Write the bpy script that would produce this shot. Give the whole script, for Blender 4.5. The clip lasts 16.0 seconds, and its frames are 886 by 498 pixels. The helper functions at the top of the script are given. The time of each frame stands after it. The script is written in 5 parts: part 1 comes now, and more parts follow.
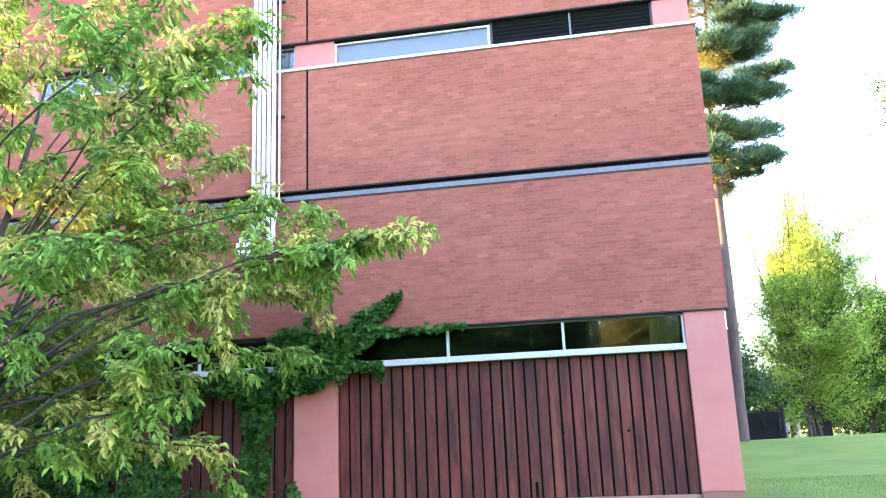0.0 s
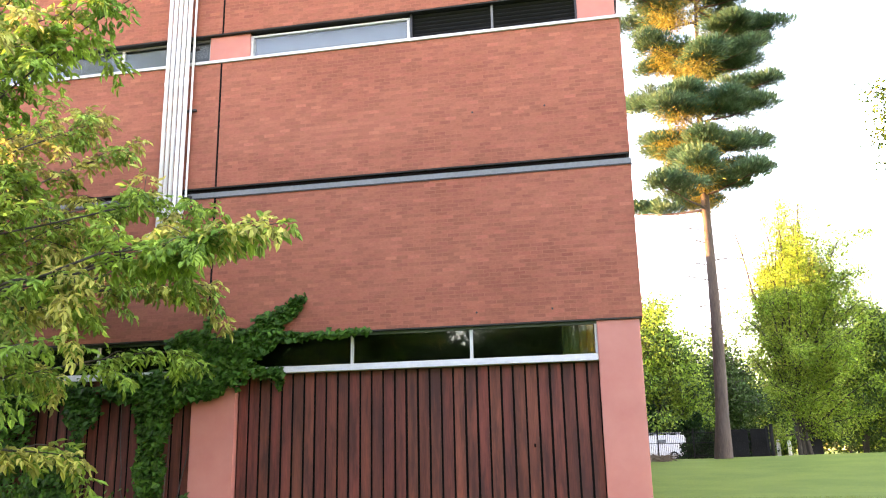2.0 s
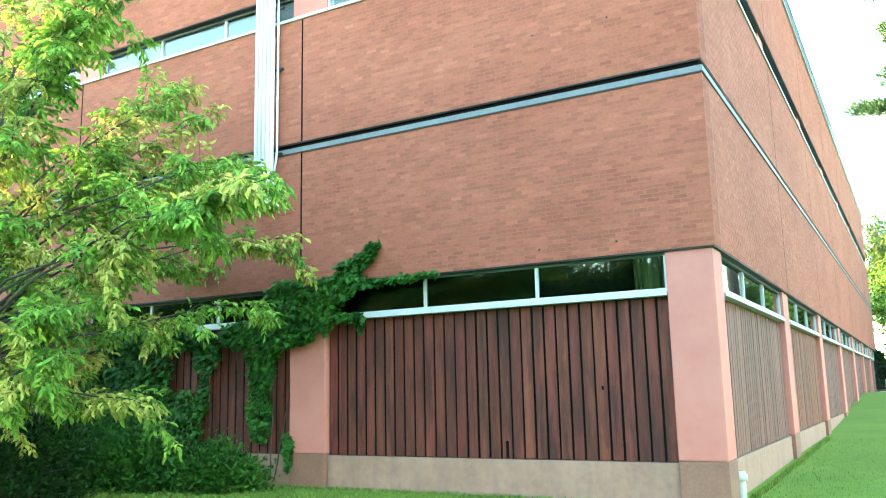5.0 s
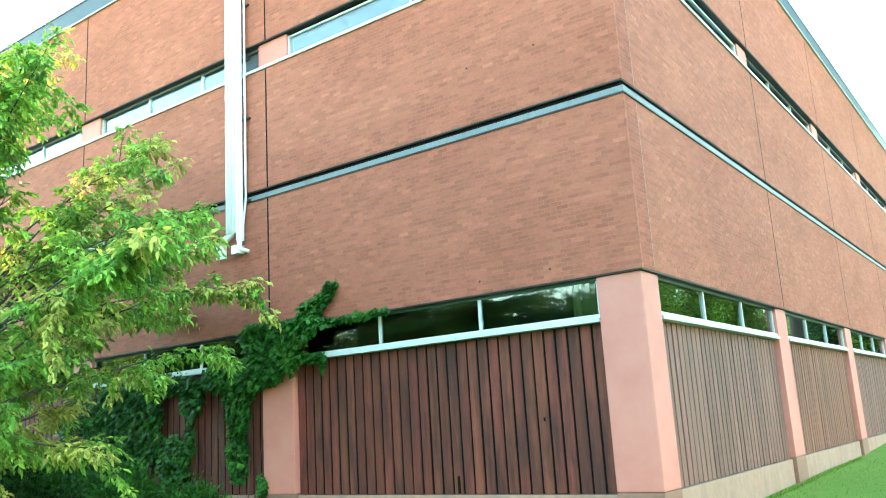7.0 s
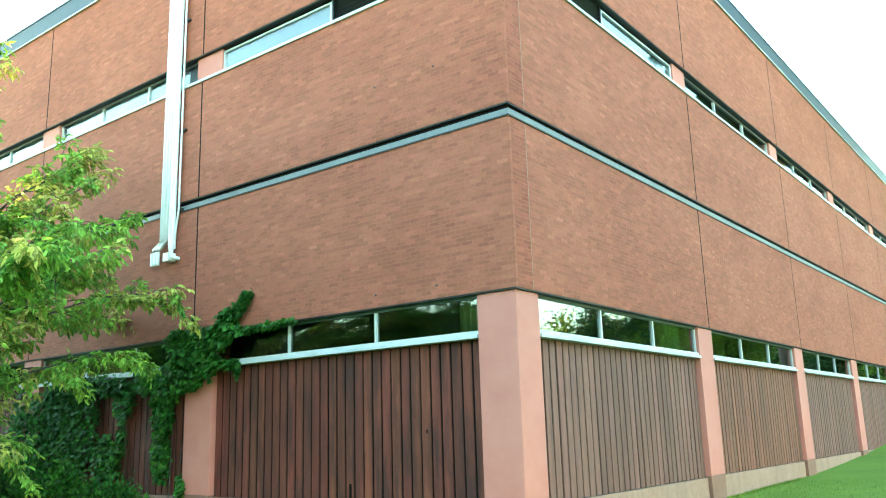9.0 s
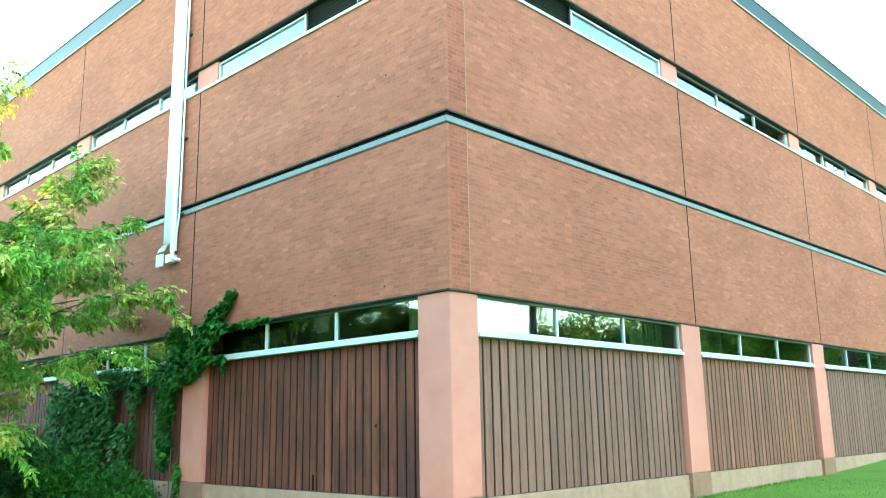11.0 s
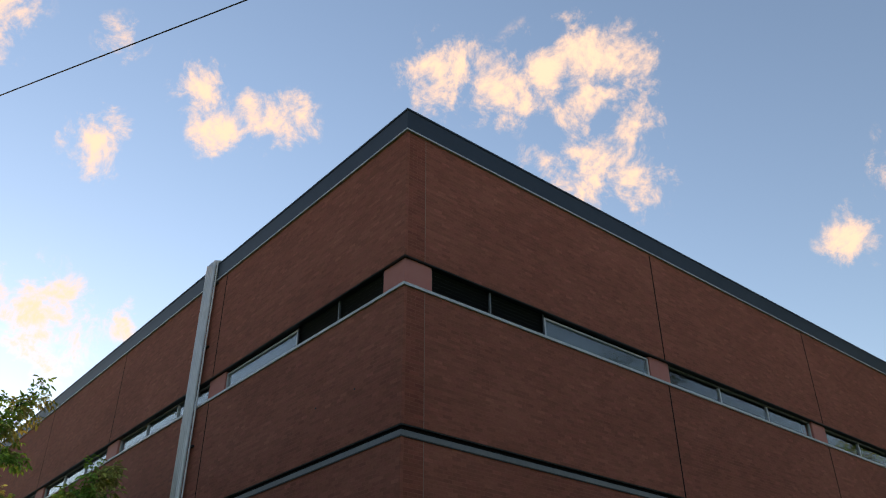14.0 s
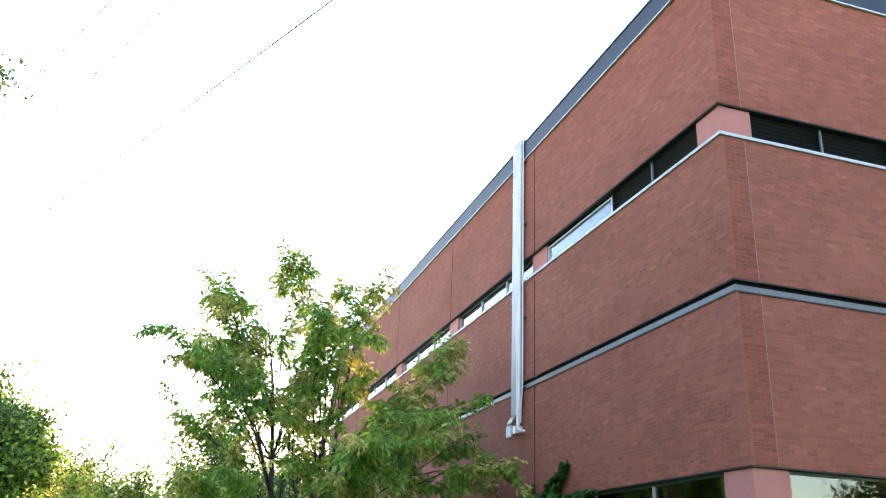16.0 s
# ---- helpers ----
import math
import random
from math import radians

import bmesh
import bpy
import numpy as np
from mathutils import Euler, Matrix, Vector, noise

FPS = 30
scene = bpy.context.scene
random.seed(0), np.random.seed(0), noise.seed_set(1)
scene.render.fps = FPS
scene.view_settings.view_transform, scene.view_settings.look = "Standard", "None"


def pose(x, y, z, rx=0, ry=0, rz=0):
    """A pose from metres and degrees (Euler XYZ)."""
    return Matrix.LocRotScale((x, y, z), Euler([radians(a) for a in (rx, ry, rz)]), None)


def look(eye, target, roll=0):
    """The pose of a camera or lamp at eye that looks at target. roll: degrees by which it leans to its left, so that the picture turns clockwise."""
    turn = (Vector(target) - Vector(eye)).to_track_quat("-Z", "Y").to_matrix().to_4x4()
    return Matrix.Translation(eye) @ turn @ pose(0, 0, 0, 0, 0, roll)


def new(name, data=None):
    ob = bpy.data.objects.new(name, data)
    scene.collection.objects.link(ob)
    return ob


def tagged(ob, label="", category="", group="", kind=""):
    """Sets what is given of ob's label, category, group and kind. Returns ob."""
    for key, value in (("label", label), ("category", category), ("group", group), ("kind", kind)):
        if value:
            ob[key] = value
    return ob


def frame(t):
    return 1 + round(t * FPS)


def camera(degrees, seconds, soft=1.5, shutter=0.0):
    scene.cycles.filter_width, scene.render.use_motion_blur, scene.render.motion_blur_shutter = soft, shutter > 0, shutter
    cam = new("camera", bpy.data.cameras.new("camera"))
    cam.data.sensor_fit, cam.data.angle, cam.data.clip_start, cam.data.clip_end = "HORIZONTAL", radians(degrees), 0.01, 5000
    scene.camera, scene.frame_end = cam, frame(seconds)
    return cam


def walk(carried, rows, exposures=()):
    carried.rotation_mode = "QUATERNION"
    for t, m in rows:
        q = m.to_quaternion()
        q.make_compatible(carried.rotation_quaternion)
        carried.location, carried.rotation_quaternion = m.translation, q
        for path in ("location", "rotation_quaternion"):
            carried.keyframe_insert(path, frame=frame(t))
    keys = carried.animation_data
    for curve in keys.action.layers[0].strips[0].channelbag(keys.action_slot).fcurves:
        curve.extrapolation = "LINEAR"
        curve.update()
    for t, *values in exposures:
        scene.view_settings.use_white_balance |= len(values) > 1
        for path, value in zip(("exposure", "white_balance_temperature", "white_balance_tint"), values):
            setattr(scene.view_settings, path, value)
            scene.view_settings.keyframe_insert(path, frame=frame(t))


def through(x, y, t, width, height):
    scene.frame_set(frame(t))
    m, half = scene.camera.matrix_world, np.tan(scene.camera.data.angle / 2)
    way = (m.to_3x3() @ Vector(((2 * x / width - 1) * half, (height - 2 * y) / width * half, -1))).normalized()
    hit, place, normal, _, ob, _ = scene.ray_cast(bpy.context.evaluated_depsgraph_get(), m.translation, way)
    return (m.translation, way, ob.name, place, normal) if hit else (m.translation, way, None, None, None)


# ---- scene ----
cam = camera(56.2, 16.0, 1.1)
PATH = [
    (0, (0.674, 0.145, 1.514), (0.342, 2.062, 1.977), -2.3),
    (0.5, (0.894, 0.457, 1.402), (0.584, 2.382, 1.849), -1.5),
    (1, (1.403, 0.703, 1.434), (1.11, 2.629, 1.887), -1.1),
    (1.5, (1.886, 1.023, 1.472), (1.588, 2.947, 1.928), 0.4),
    (2, (2.369, 1.247, 1.496), (2.008, 3.153, 1.984), -1.2),
    (2.5, (2.906, 1.519, 1.473), (2.499, 3.416, 1.956), -1.9),
    (3, (3.413, 1.643, 1.514), (2.768, 3.494, 1.912), -3.8),
    (3.5, (3.967, 1.919, 1.493), (3.211, 3.726, 1.898), -3.4),
    (3.7, (4.198, 2.012, 1.509), (3.428, 3.819, 1.89), -2.4),
    (5.8, (6.162, 3.263, 1.698), (5.097, 4.927, 2.011), -3.0),
    (6, (6.369, 3.368, 1.678), (5.298, 5.032, 1.974), -3.6),
    (6.5, (6.846, 3.752, 1.659), (5.725, 5.373, 1.999), -1.1),
    (7, (7.422, 4.008, 1.673), (6.29, 5.602, 2.086), -3.5),
    (7.5, (7.909, 4.274, 1.646), (6.755, 5.845, 2.092), -1.9),
    (8, (8.459, 4.528, 1.634), (7.302, 6.086, 2.118), -2.3),
    (8.5, (8.936, 4.738, 1.64), (7.759, 6.289, 2.096), -2.9),
    (8.7, (9.107, 4.82, 1.647), (7.937, 6.383, 2.083), -2.2),
    (10.8, (11.213, 6.009, 1.664), (9.874, 7.438, 2.072), -0.7),
    (11, (11.461, 6.082, 1.683), (10.104, 7.492, 2.094), -1.0),
    (11.5, (12.001, 6.288, 1.768), (10.589, 7.653, 2.149), -2.0),
    (12, (12.366, 6.614, 1.794), (11.004, 7.943, 2.408), -1.1),
    (12.5, (12.786, 6.839, 1.85), (11.459, 8.172, 2.527), -2.7),
    (12.7, (12.937, 6.92, 1.849), (11.623, 8.246, 2.568), -4.1),
    (13, (13.145, 7.052, 1.847), (11.84, 8.339, 2.649), -3.0),
    (13.5, (13.364, 7.112, 1.938), (12.088, 8.341, 2.866), -1.9),
    (14, (13.419, 7.119, 2.03), (12.105, 8.226, 3.054), -0.3),
    (14.5, (13.386, 7.076, 2.043), (11.923, 8.004, 3.042), 1.7),
    (15, (13.303, 7.011, 2.019), (11.682, 7.765, 2.916), 3.0),
    (15.5, (13.246, 6.997, 1.977), (11.519, 7.617, 2.77), 2.8),
    (16, (13.251, 7.037, 1.996), (11.474, 7.588, 2.731), 2.4),
]
EXPOSURES = [(0, 4.98, 5950, 36), (1.5, 5.0, 6200, 44), (2.0, 4.65, 7900, 40), (2.5, 4.48, 7900, 22), (3.0, 4.42, 8500, 32), (3.5, 4.72, 6650, 22), (6, 5.12, 6350, -8), (7.5, 5.0, 6450, -9), (8.0, 4.78, 6500, -10), (8.5, 4.75, 6600, -11), (11, 4.98, 6250, -17), (11.5, 4.98, 6300, -17), (12, 4.47, 6950, -11), (12.5, 3.65, 8000, 14),
             (13, 2.35, 7600, 32), (13.5, 1.65, 7050, 26), (14, 1.27, 6550, 23), (14.5, 1.17, 6400, 22), (15, 1.42, 6200, 24), (15.5, 3.0, 6400, 28), (16, 3.62, 6300, 27)]
walk(cam, [(t, look(eye, target, roll)) for t, eye, target, roll in PATH], EXPOSURES)

# ---- world and sun ----
SUN_AZ, SUN_EL = radians(-85), radians(6)
world = bpy.data.worlds.new("sky")
scene.world = world
world.use_nodes = True


def node(tree, kind, **values):
    n = tree.nodes.new(kind)
    for key, value in values.items():
        if key in n.inputs:
            n.inputs[key].default_value = value
    return n


# clouds: directions in which they stand, and their half widths in radians
CLOUDS = [
    (-0.560, 0.471, 0.681, 0.030), (-0.530, 0.528, 0.663, 0.028), (-0.483, 0.565, 0.668, 0.036), (-0.438, 0.586, 0.682, 0.037),
    (-0.459, 0.611, 0.645, 0.030), (-0.397, 0.634, 0.664, 0.024), (-0.436, 0.650, 0.622, 0.025), (-0.477, 0.642, 0.601, 0.025),
    (-0.503, 0.647, 0.573, 0.031), (-0.456, 0.684, 0.569, 0.029), (-0.534, 0.604, 0.591, 0.017), (-0.724, 0.256, 0.640, 0.022),
    (-0.741, 0.288, 0.607, 0.020), (-0.708, 0.306, 0.636, 0.015), (-0.702, 0.348, 0.622, 0.026), (-0.802, 0.175, 0.572, 0.026),
    (-0.731, 0.159, 0.663, 0.016), (-0.760, 0.020, 0.650, 0.036), (-0.798, 0.033, 0.602, 0.016), (-0.881, 0.020, 0.473, 0.021),
    (-0.902, 0.179, 0.394, 0.040), (-0.872, 0.268, 0.409, 0.014), (-0.302, 0.830, 0.469, 0.021), (-0.216, 0.830, 0.514, 0.030),
    (-0.262, 0.898, 0.354, 0.021),
]


def build_sky():
    t = world.node_tree
    t.nodes.clear()
    out = node(t, "ShaderNodeOutputWorld")
    bg = node(t, "ShaderNodeBackground")
    sky = node(t, "ShaderNodeTexSky")
    sky.sky_type = "NISHITA"
    sky.sun_disc = False
    sky.sun_elevation, sky.sun_rotation = SUN_EL, SUN_AZ
    sky.air_density, sky.dust_density, sky.ozone_density = 1.0, 0.1, 1.2
    tc = node(t, "ShaderNodeTexCoord")
    wisp = node(t, "ShaderNodeTexNoise", Scale=21.0, Detail=10.0, Roughness=0.68, Distortion=0.25)
    t.links.new(tc.outputs["Generated"], wisp.inputs["Vector"])
    field = None
    for x, y, z, r in CLOUDS:
        d = node(t, "ShaderNodeVectorMath")
        d.operation = "DISTANCE"
        d.inputs[1].default_value = (x, y, z)
        t.links.new(tc.outputs["Generated"], d.inputs[0])
        m = node(t, "ShaderNodeMapRange")
        m.inputs["From Min"].default_value, m.inputs["From Max"].default_value = r * 2.2, 0.0
        t.links.new(d.outputs["Value"], m.inputs[0])
        if field is None:
            field = m.outputs[0]
        else:
            mx = node(t, "ShaderNodeMath")
            mx.operation = "MAXIMUM"
            t.links.new(field, mx.inputs[0])
            t.links.new(m.outputs[0], mx.inputs[1])
            field = mx.outputs[0]
    torn = node(t, "ShaderNodeMath")
    torn.operation = "MULTIPLY_ADD"
    torn.inputs[1].default_value = 3.6
    torn.inputs[2].default_value = -1.9
    t.links.new(wisp.outputs[0], torn.inputs[0])
    both = node(t, "ShaderNodeMath")
    both.operation = "ADD"
    t.links.new(field, both.inputs[0])
    t.links.new(torn.outputs[0], both.inputs[1])
    edge = node(t, "ShaderNodeMapRange")
    edge.interpolation_type = "SMOOTHSTEP"
    edge.inputs["From Min"].default_value, edge.inputs["From Max"].default_value = 0.15, 1.1
    t.links.new(both.outputs[0], edge.inputs[0])
    inside = node(t, "ShaderNodeMath")
    inside.operation = "MULTIPLY"
    lim = node(t, "ShaderNodeMapRange")
    lim.inputs["From Max"].default_value = 0.25
    t.links.new(field, lim.inputs[0])
    t.links.new(edge.outputs[0], inside.inputs[0])
    t.links.new(lim.outputs[0], inside.inputs[1])
    mix = node(t, "ShaderNodeMix")
    mix.data_type = "RGBA"
    t.links.new(inside.outputs[0], mix.inputs[0])
    t.links.new(sky.outputs[0], mix.inputs[6])
    mix.inputs[7].default_value = CLOUD
    t.links.new(mix.outputs[2], bg.inputs[0])
    bg.inputs[1].default_value = SKY
    t.links.new(bg.outputs[0], out.inputs[0])


SKY, CLOUD = 0.15, (3.5, 2.5, 1.6, 1)
build_sky()
sun = new("sun", bpy.data.lights.new("sun", "SUN"))
sun.data.energy, sun.data.angle, sun.data.color = 2.5, radians(0.6), (1.0, 0.62, 0.24)
sun.matrix_world = look((0, 0, 0), (-math.sin(SUN_AZ) * math.cos(SUN_EL), -math.cos(SUN_AZ) * math.cos(SUN_EL), -math.sin(SUN_EL)))


# ---- materials ----
def material(name, dark, light, rough=0.7, metal=0.0, grain=30.0, large=1.2, stretch=(1, 1, 1), bump=0.0, vary="", amount=0.25, spec=0.5, through=0.0, stains=0.0, speck=0.0):
    """Two colours mixed by fine grain and by large blotches, with relief; vary: a shift of value piece by piece."""
    m = bpy.data.materials.new(name)
    m.use_nodes = True
    t = m.node_tree
    b = t.nodes["Principled BSDF"]
    geo = node(t, "ShaderNodeNewGeometry")
    mp = node(t, "ShaderNodeMapping")
    mp.inputs["Scale"].default_value = stretch
    t.links.new(geo.outputs["Position"], mp.inputs[0])
    fine = node(t, "ShaderNodeTexNoise", Scale=grain, Detail=4.0, Roughness=0.65)
    wide = node(t, "ShaderNodeTexNoise", Scale=large, Detail=3.0, Roughness=0.6)
    t.links.new(mp.outputs[0], fine.inputs["Vector"])
    t.links.new(mp.outputs[0], wide.inputs["Vector"])
    add = node(t, "ShaderNodeMath")
    add.operation = "ADD"
    t.links.new(fine.outputs[0], add.inputs[0])
    t.links.new(wide.outputs[0], add.inputs[1])
    rng = node(t, "ShaderNodeMapRange")
    rng.inputs["From Min"].default_value, rng.inputs["From Max"].default_value = 0.75, 1.25
    t.links.new(add.outputs[0], rng.inputs[0])
    mix = node(t, "ShaderNodeMix")
    mix.data_type = "RGBA"
    mix.inputs[6].default_value, mix.inputs[7].default_value = (*dark, 1), (*light, 1)
    t.links.new(rng.outputs[0], mix.inputs[0])
    colour = mix.outputs[2]
    if vary:
        hsv = node(t, "ShaderNodeHueSaturation")
        if vary == "object":
            r = node(t, "ShaderNodeObjectInfo").outputs["Random"]
        else:
            r = geo.outputs["Random Per Island"]
        v = node(t, "ShaderNodeMapRange")
        v.inputs["To Min"].default_value, v.inputs["To Max"].default_value = 1 - amount, 1 + amount
        t.links.new(r, v.inputs[0])
        value = v.outputs[0]
        if speck:
            # one piece in eight is paler than the rest
            pick = node(t, "ShaderNodeTexWhiteNoise")
            pick.noise_dimensions = "1D"
            far_r = node(t, "ShaderNodeMath")
            far_r.operation = "MULTIPLY"
            far_r.inputs[1].default_value = 57.3
            t.links.new(r, far_r.inputs[0])
            t.links.new(far_r.outputs[0], pick.inputs["W"])
            over = node(t, "ShaderNodeMath")
            over.operation = "GREATER_THAN"
            over.inputs[1].default_value = 0.88
            t.links.new(pick.outputs["Value"], over.inputs[0])
            lift = node(t, "ShaderNodeMath")
            lift.operation = "MULTIPLY_ADD"
            lift.inputs[1].default_value = speck
            t.links.new(over.outputs[0], lift.inputs[0])
            t.links.new(value, lift.inputs[2])
            value = lift.outputs[0]
        t.links.new(value, hsv.inputs["Value"])
        h = node(t, "ShaderNodeMapRange")
        h.inputs["To Min"].default_value, h.inputs["To Max"].default_value = 0.5 - amount * 0.025, 0.5 + amount * 0.025
        wild = node(t, "ShaderNodeTexWhiteNoise")
        wild.noise_dimensions = "1D"
        t.links.new(r, wild.inputs["W"])
        t.links.new(wild.outputs["Value"], h.inputs[0])
        t.links.new(h.outputs[0], hsv.inputs["Hue"])
        t.links.new(colour, hsv.inputs["Color"])
        colour = hsv.outputs[0]
    if stains:
        # streaks of weathering with a shape of their own
        sm = node(t, "ShaderNodeMapping")
        sm.inputs["Scale"].default_value = (3.0, 3.0, 0.45)
        t.links.new(geo.outputs["Position"], sm.inputs[0])
        sn = node(t, "ShaderNodeTexNoise", Scale=1.3, Detail=5.0, Roughness=0.6)
        t.links.new(sm.outputs[0], sn.inputs["Vector"])
        sr = node(t, "ShaderNodeMapRange")
        sr.inputs["From Min"].default_value, sr.inputs["From Max"].default_value = 0.44, 0.62
        sr.inputs["To Max"].default_value = stains
        t.links.new(sn.outputs[0], sr.inputs[0])
        sx = node(t, "ShaderNodeMix")
        sx.data_type = "RGBA"
        sx.inputs[7].default_value = (dark[0] * 0.45, dark[1] * 0.6, dark[2] * 0.75, 1)
        t.links.new(sr.outputs[0], sx.inputs[0])
        t.links.new(colour, sx.inputs[6])
        colour = sx.outputs[2]
    t.links.new(colour, b.inputs["Base Color"])
    b.inputs["Roughness"].default_value, b.inputs["Metallic"].default_value = rough, metal
    b.inputs["Specular IOR Level"].default_value = spec
    if bump:
        bp = node(t, "ShaderNodeBump", Strength=bump, Distance=0.01)
        t.links.new(fine.outputs[0], bp.inputs["Height"])
        t.links.new(bp.outputs[0], b.inputs["Normal"])
    if through:
        tr = node(t, "ShaderNodeBsdfTranslucent")
        t.links.new(colour, tr.inputs[0])
        ms = node(t, "ShaderNodeMixShader")
        ms.inputs[0].default_value = through
        t.links.new(b.outputs[0], ms.inputs[1])
        t.links.new(tr.outputs[0], ms.inputs[2])
        t.links.new(ms.outputs[0], t.nodes["Material Output"].inputs[0])
    return m


def glass(name, tint, rough=0.02, sharp=3.0, least=0.065):
    m = bpy.data.materials.new(name)
    m.use_nodes = True
    t = m.node_tree
    clear = node(t, "ShaderNodeBsdfTransparent", Color=(*tint, 1))
    gloss = node(t, "ShaderNodeBsdfGlossy", Roughness=rough)
    lw = node(t, "ShaderNodeLayerWeight", Blend=0.5)
    pw = node(t, "ShaderNodeMath")
    pw.operation = "POWER"
    pw.inputs[1].default_value = sharp
    t.links.new(lw.outputs["Facing"], pw.inputs[0])
    fr = node(t, "ShaderNodeMath")
    fr.operation = "MULTIPLY_ADD"
    fr.inputs[1].default_value, fr.inputs[2].default_value = 0.9, least
    t.links.new(pw.outputs[0], fr.inputs[0])
    ms = node(t, "ShaderNodeMixShader")
    t.links.new(fr.outputs[0], ms.inputs[0])
    t.links.new(clear.outputs[0], ms.inputs[1])
    t.links.new(gloss.outputs[0], ms.inputs[2])
    t.links.new(ms.outputs[0], t.nodes["Material Output"].inputs[0])
    return m


BRICK_A, BRICK_B = (0.205, 0.0625, 0.040), (0.275, 0.092, 0.060)
M_BRICKS = material("brick_joined", BRICK_A, BRICK_B, 0.85, grain=16, large=0.5, stretch=(1.0, 1.0, 2.0), bump=0.1, vary="island", speck=0.16, amount=0.13, spec=0.2)
M_BRICK = material("brick_single", BRICK_A, BRICK_B, 0.85, grain=16, large=0.5, stretch=(1.0, 1.0, 2.0), bump=0.1, vary="object", speck=0.16, amount=0.13, spec=0.2)
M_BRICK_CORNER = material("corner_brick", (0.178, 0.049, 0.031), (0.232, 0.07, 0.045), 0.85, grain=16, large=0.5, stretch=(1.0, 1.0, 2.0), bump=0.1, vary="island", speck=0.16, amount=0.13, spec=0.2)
M_MORTAR = material("mortar", (0.235, 0.078, 0.050), (0.30, 0.105, 0.07), 0.95, grain=4, large=0.8, spec=0.2)
M_JOINT = material("joint_sealant", (0.0048, 0.003, 0.003), (0.0084, 0.0054, 0.0048), 0.9, spec=0.1, grain=30)
M_PALE = material("pale_sealant", (0.22, 0.132, 0.0935), (0.286, 0.182, 0.132), 0.8, grain=30)
M_PIER = material("painted_concrete", (0.382, 0.134, 0.109), (0.42, 0.164, 0.134), 0.75, grain=2.2, large=0.5, bump=0.01, spec=0.3)
M_PIER_LOW = material("pier_foot_paint", (0.155, 0.0742, 0.0521), (0.212, 0.11, 0.0796), 0.8, grain=25, large=1.5, bump=0.2, spec=0.3)
M_PLINTH = material("plinth_concrete", (0.238, 0.136, 0.101), (0.299, 0.18, 0.136), 0.85, grain=9, large=1.1, bump=0.15, spec=0.3, stains=0.2)
M_BOARD = material("stained_board", (0.0696, 0.0162, 0.0106), (0.136, 0.034, 0.021), 0.7, grain=9, large=1.3, stretch=(8, 8, 0.5), bump=0.35, vary="object", amount=0.26, spec=0.3, stains=0.85)
M_BOARD_R = material("faded_board", (0.109, 0.0482, 0.0385), (0.175, 0.0792, 0.0642), 0.75, grain=9, large=1.3, stretch=(8, 8, 0.5), bump=0.35, vary="object", amount=0.16, spec=0.3, stains=0.2)
M_BOARD_O = material("orange_board", (0.119, 0.0425, 0.0274), (0.193, 0.0747, 0.0501), 0.75, grain=9, large=1.3, stretch=(8, 8, 0.5), bump=0.35, vary="object", amount=0.2, spec=0.3, stains=0.3)
# near black, so gaps, recess and holes carry their shade in the colour
M_GAP = material("gap_shade_black", (0.0036, 0.0024, 0.0024), (0.0066, 0.0042, 0.0036), 0.95, spec=0.1)
M_SILL = material("white_aluminium", (0.348, 0.352, 0.36), (0.434, 0.441, 0.449), 0.5, grain=12, large=0.8, spec=0.5)
M_FLASH = material("zinc_flashing", (0.0866, 0.092, 0.0998), (0.129, 0.135, 0.142), 0.55, metal=0.1, grain=14, large=0.8)
M_FASCIA = material("blue_grey_fascia", (0.0114, 0.0202, 0.0335), (0.0179, 0.0277, 0.0434), 0.55, metal=0.0, spec=0.3, grain=6, large=0.5)
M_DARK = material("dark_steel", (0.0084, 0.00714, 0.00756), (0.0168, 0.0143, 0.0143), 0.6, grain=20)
M_LOUVRE = material("louvre_metal", (0.00504, 0.00528, 0.00693), (0.00819, 0.00857, 0.0108), 0.5, metal=0.0, grain=20)
M_CONDUIT = material("galvanised_conduit", (0.489, 0.468, 0.463), (0.627, 0.606, 0.601), 0.45, metal=0.15, grain=10, large=2.0, stretch=(1, 1, 0.3))
M_GLASS = glass("window_glass", (0.48, 0.60, 0.56))
M_CLEAR = glass("upper_window_glass", (0.92, 0.96, 0.97), sharp=4.5, least=0.045)
M_BLIND = material("window_blind", (0.0704, 0.084, 0.102), (0.088, 0.103, 0.122), 0.8, grain=4, large=0.6)
M_CURTAIN = material("ochre_cloth", (0.70, 0.52, 0.20), (0.82, 0.66, 0.30), 0.9, grain=12, stretch=(4, 4, 0.4), through=0.5)
M_HEAD = material("green_head_metal", (0.022, 0.045, 0.038), (0.04, 0.07, 0.06), 0.5, grain=10)
# plaster kept near black: the dimness of the rooms is put into its colour
M_ROOM = material("darkened_room_plaster", (0.045, 0.0473, 0.045), (0.0675, 0.07, 0.0655), 0.9, grain=5)
M_ROOF = material("roof_membrane", (0.10, 0.10, 0.10), (0.17, 0.17, 0.17), 0.9, grain=8)
M_GRASS = material("lawn", (0.0805, 0.135, 0.0145), (0.14, 0.194, 0.0239), 0.9, grain=14, large=0.35, bump=0.6, spec=0.15)
M_BLADE = material("grass_blade", (0.098, 0.163, 0.0261), (0.18, 0.239, 0.0436), 0.8, grain=5, large=0.4, vary="island", amount=0.35, spec=0.2, through=0.3)
M_ASPHALT = material("asphalt", (0.10, 0.10, 0.10), (0.16, 0.16, 0.155), 0.9, grain=40, large=0.4)
M_BARK = material("grey_bark", (0.0273, 0.0223, 0.0179), (0.0694, 0.057, 0.0471), 0.95, grain=14, large=2, stretch=(3, 3, 0.6), bump=0.8)
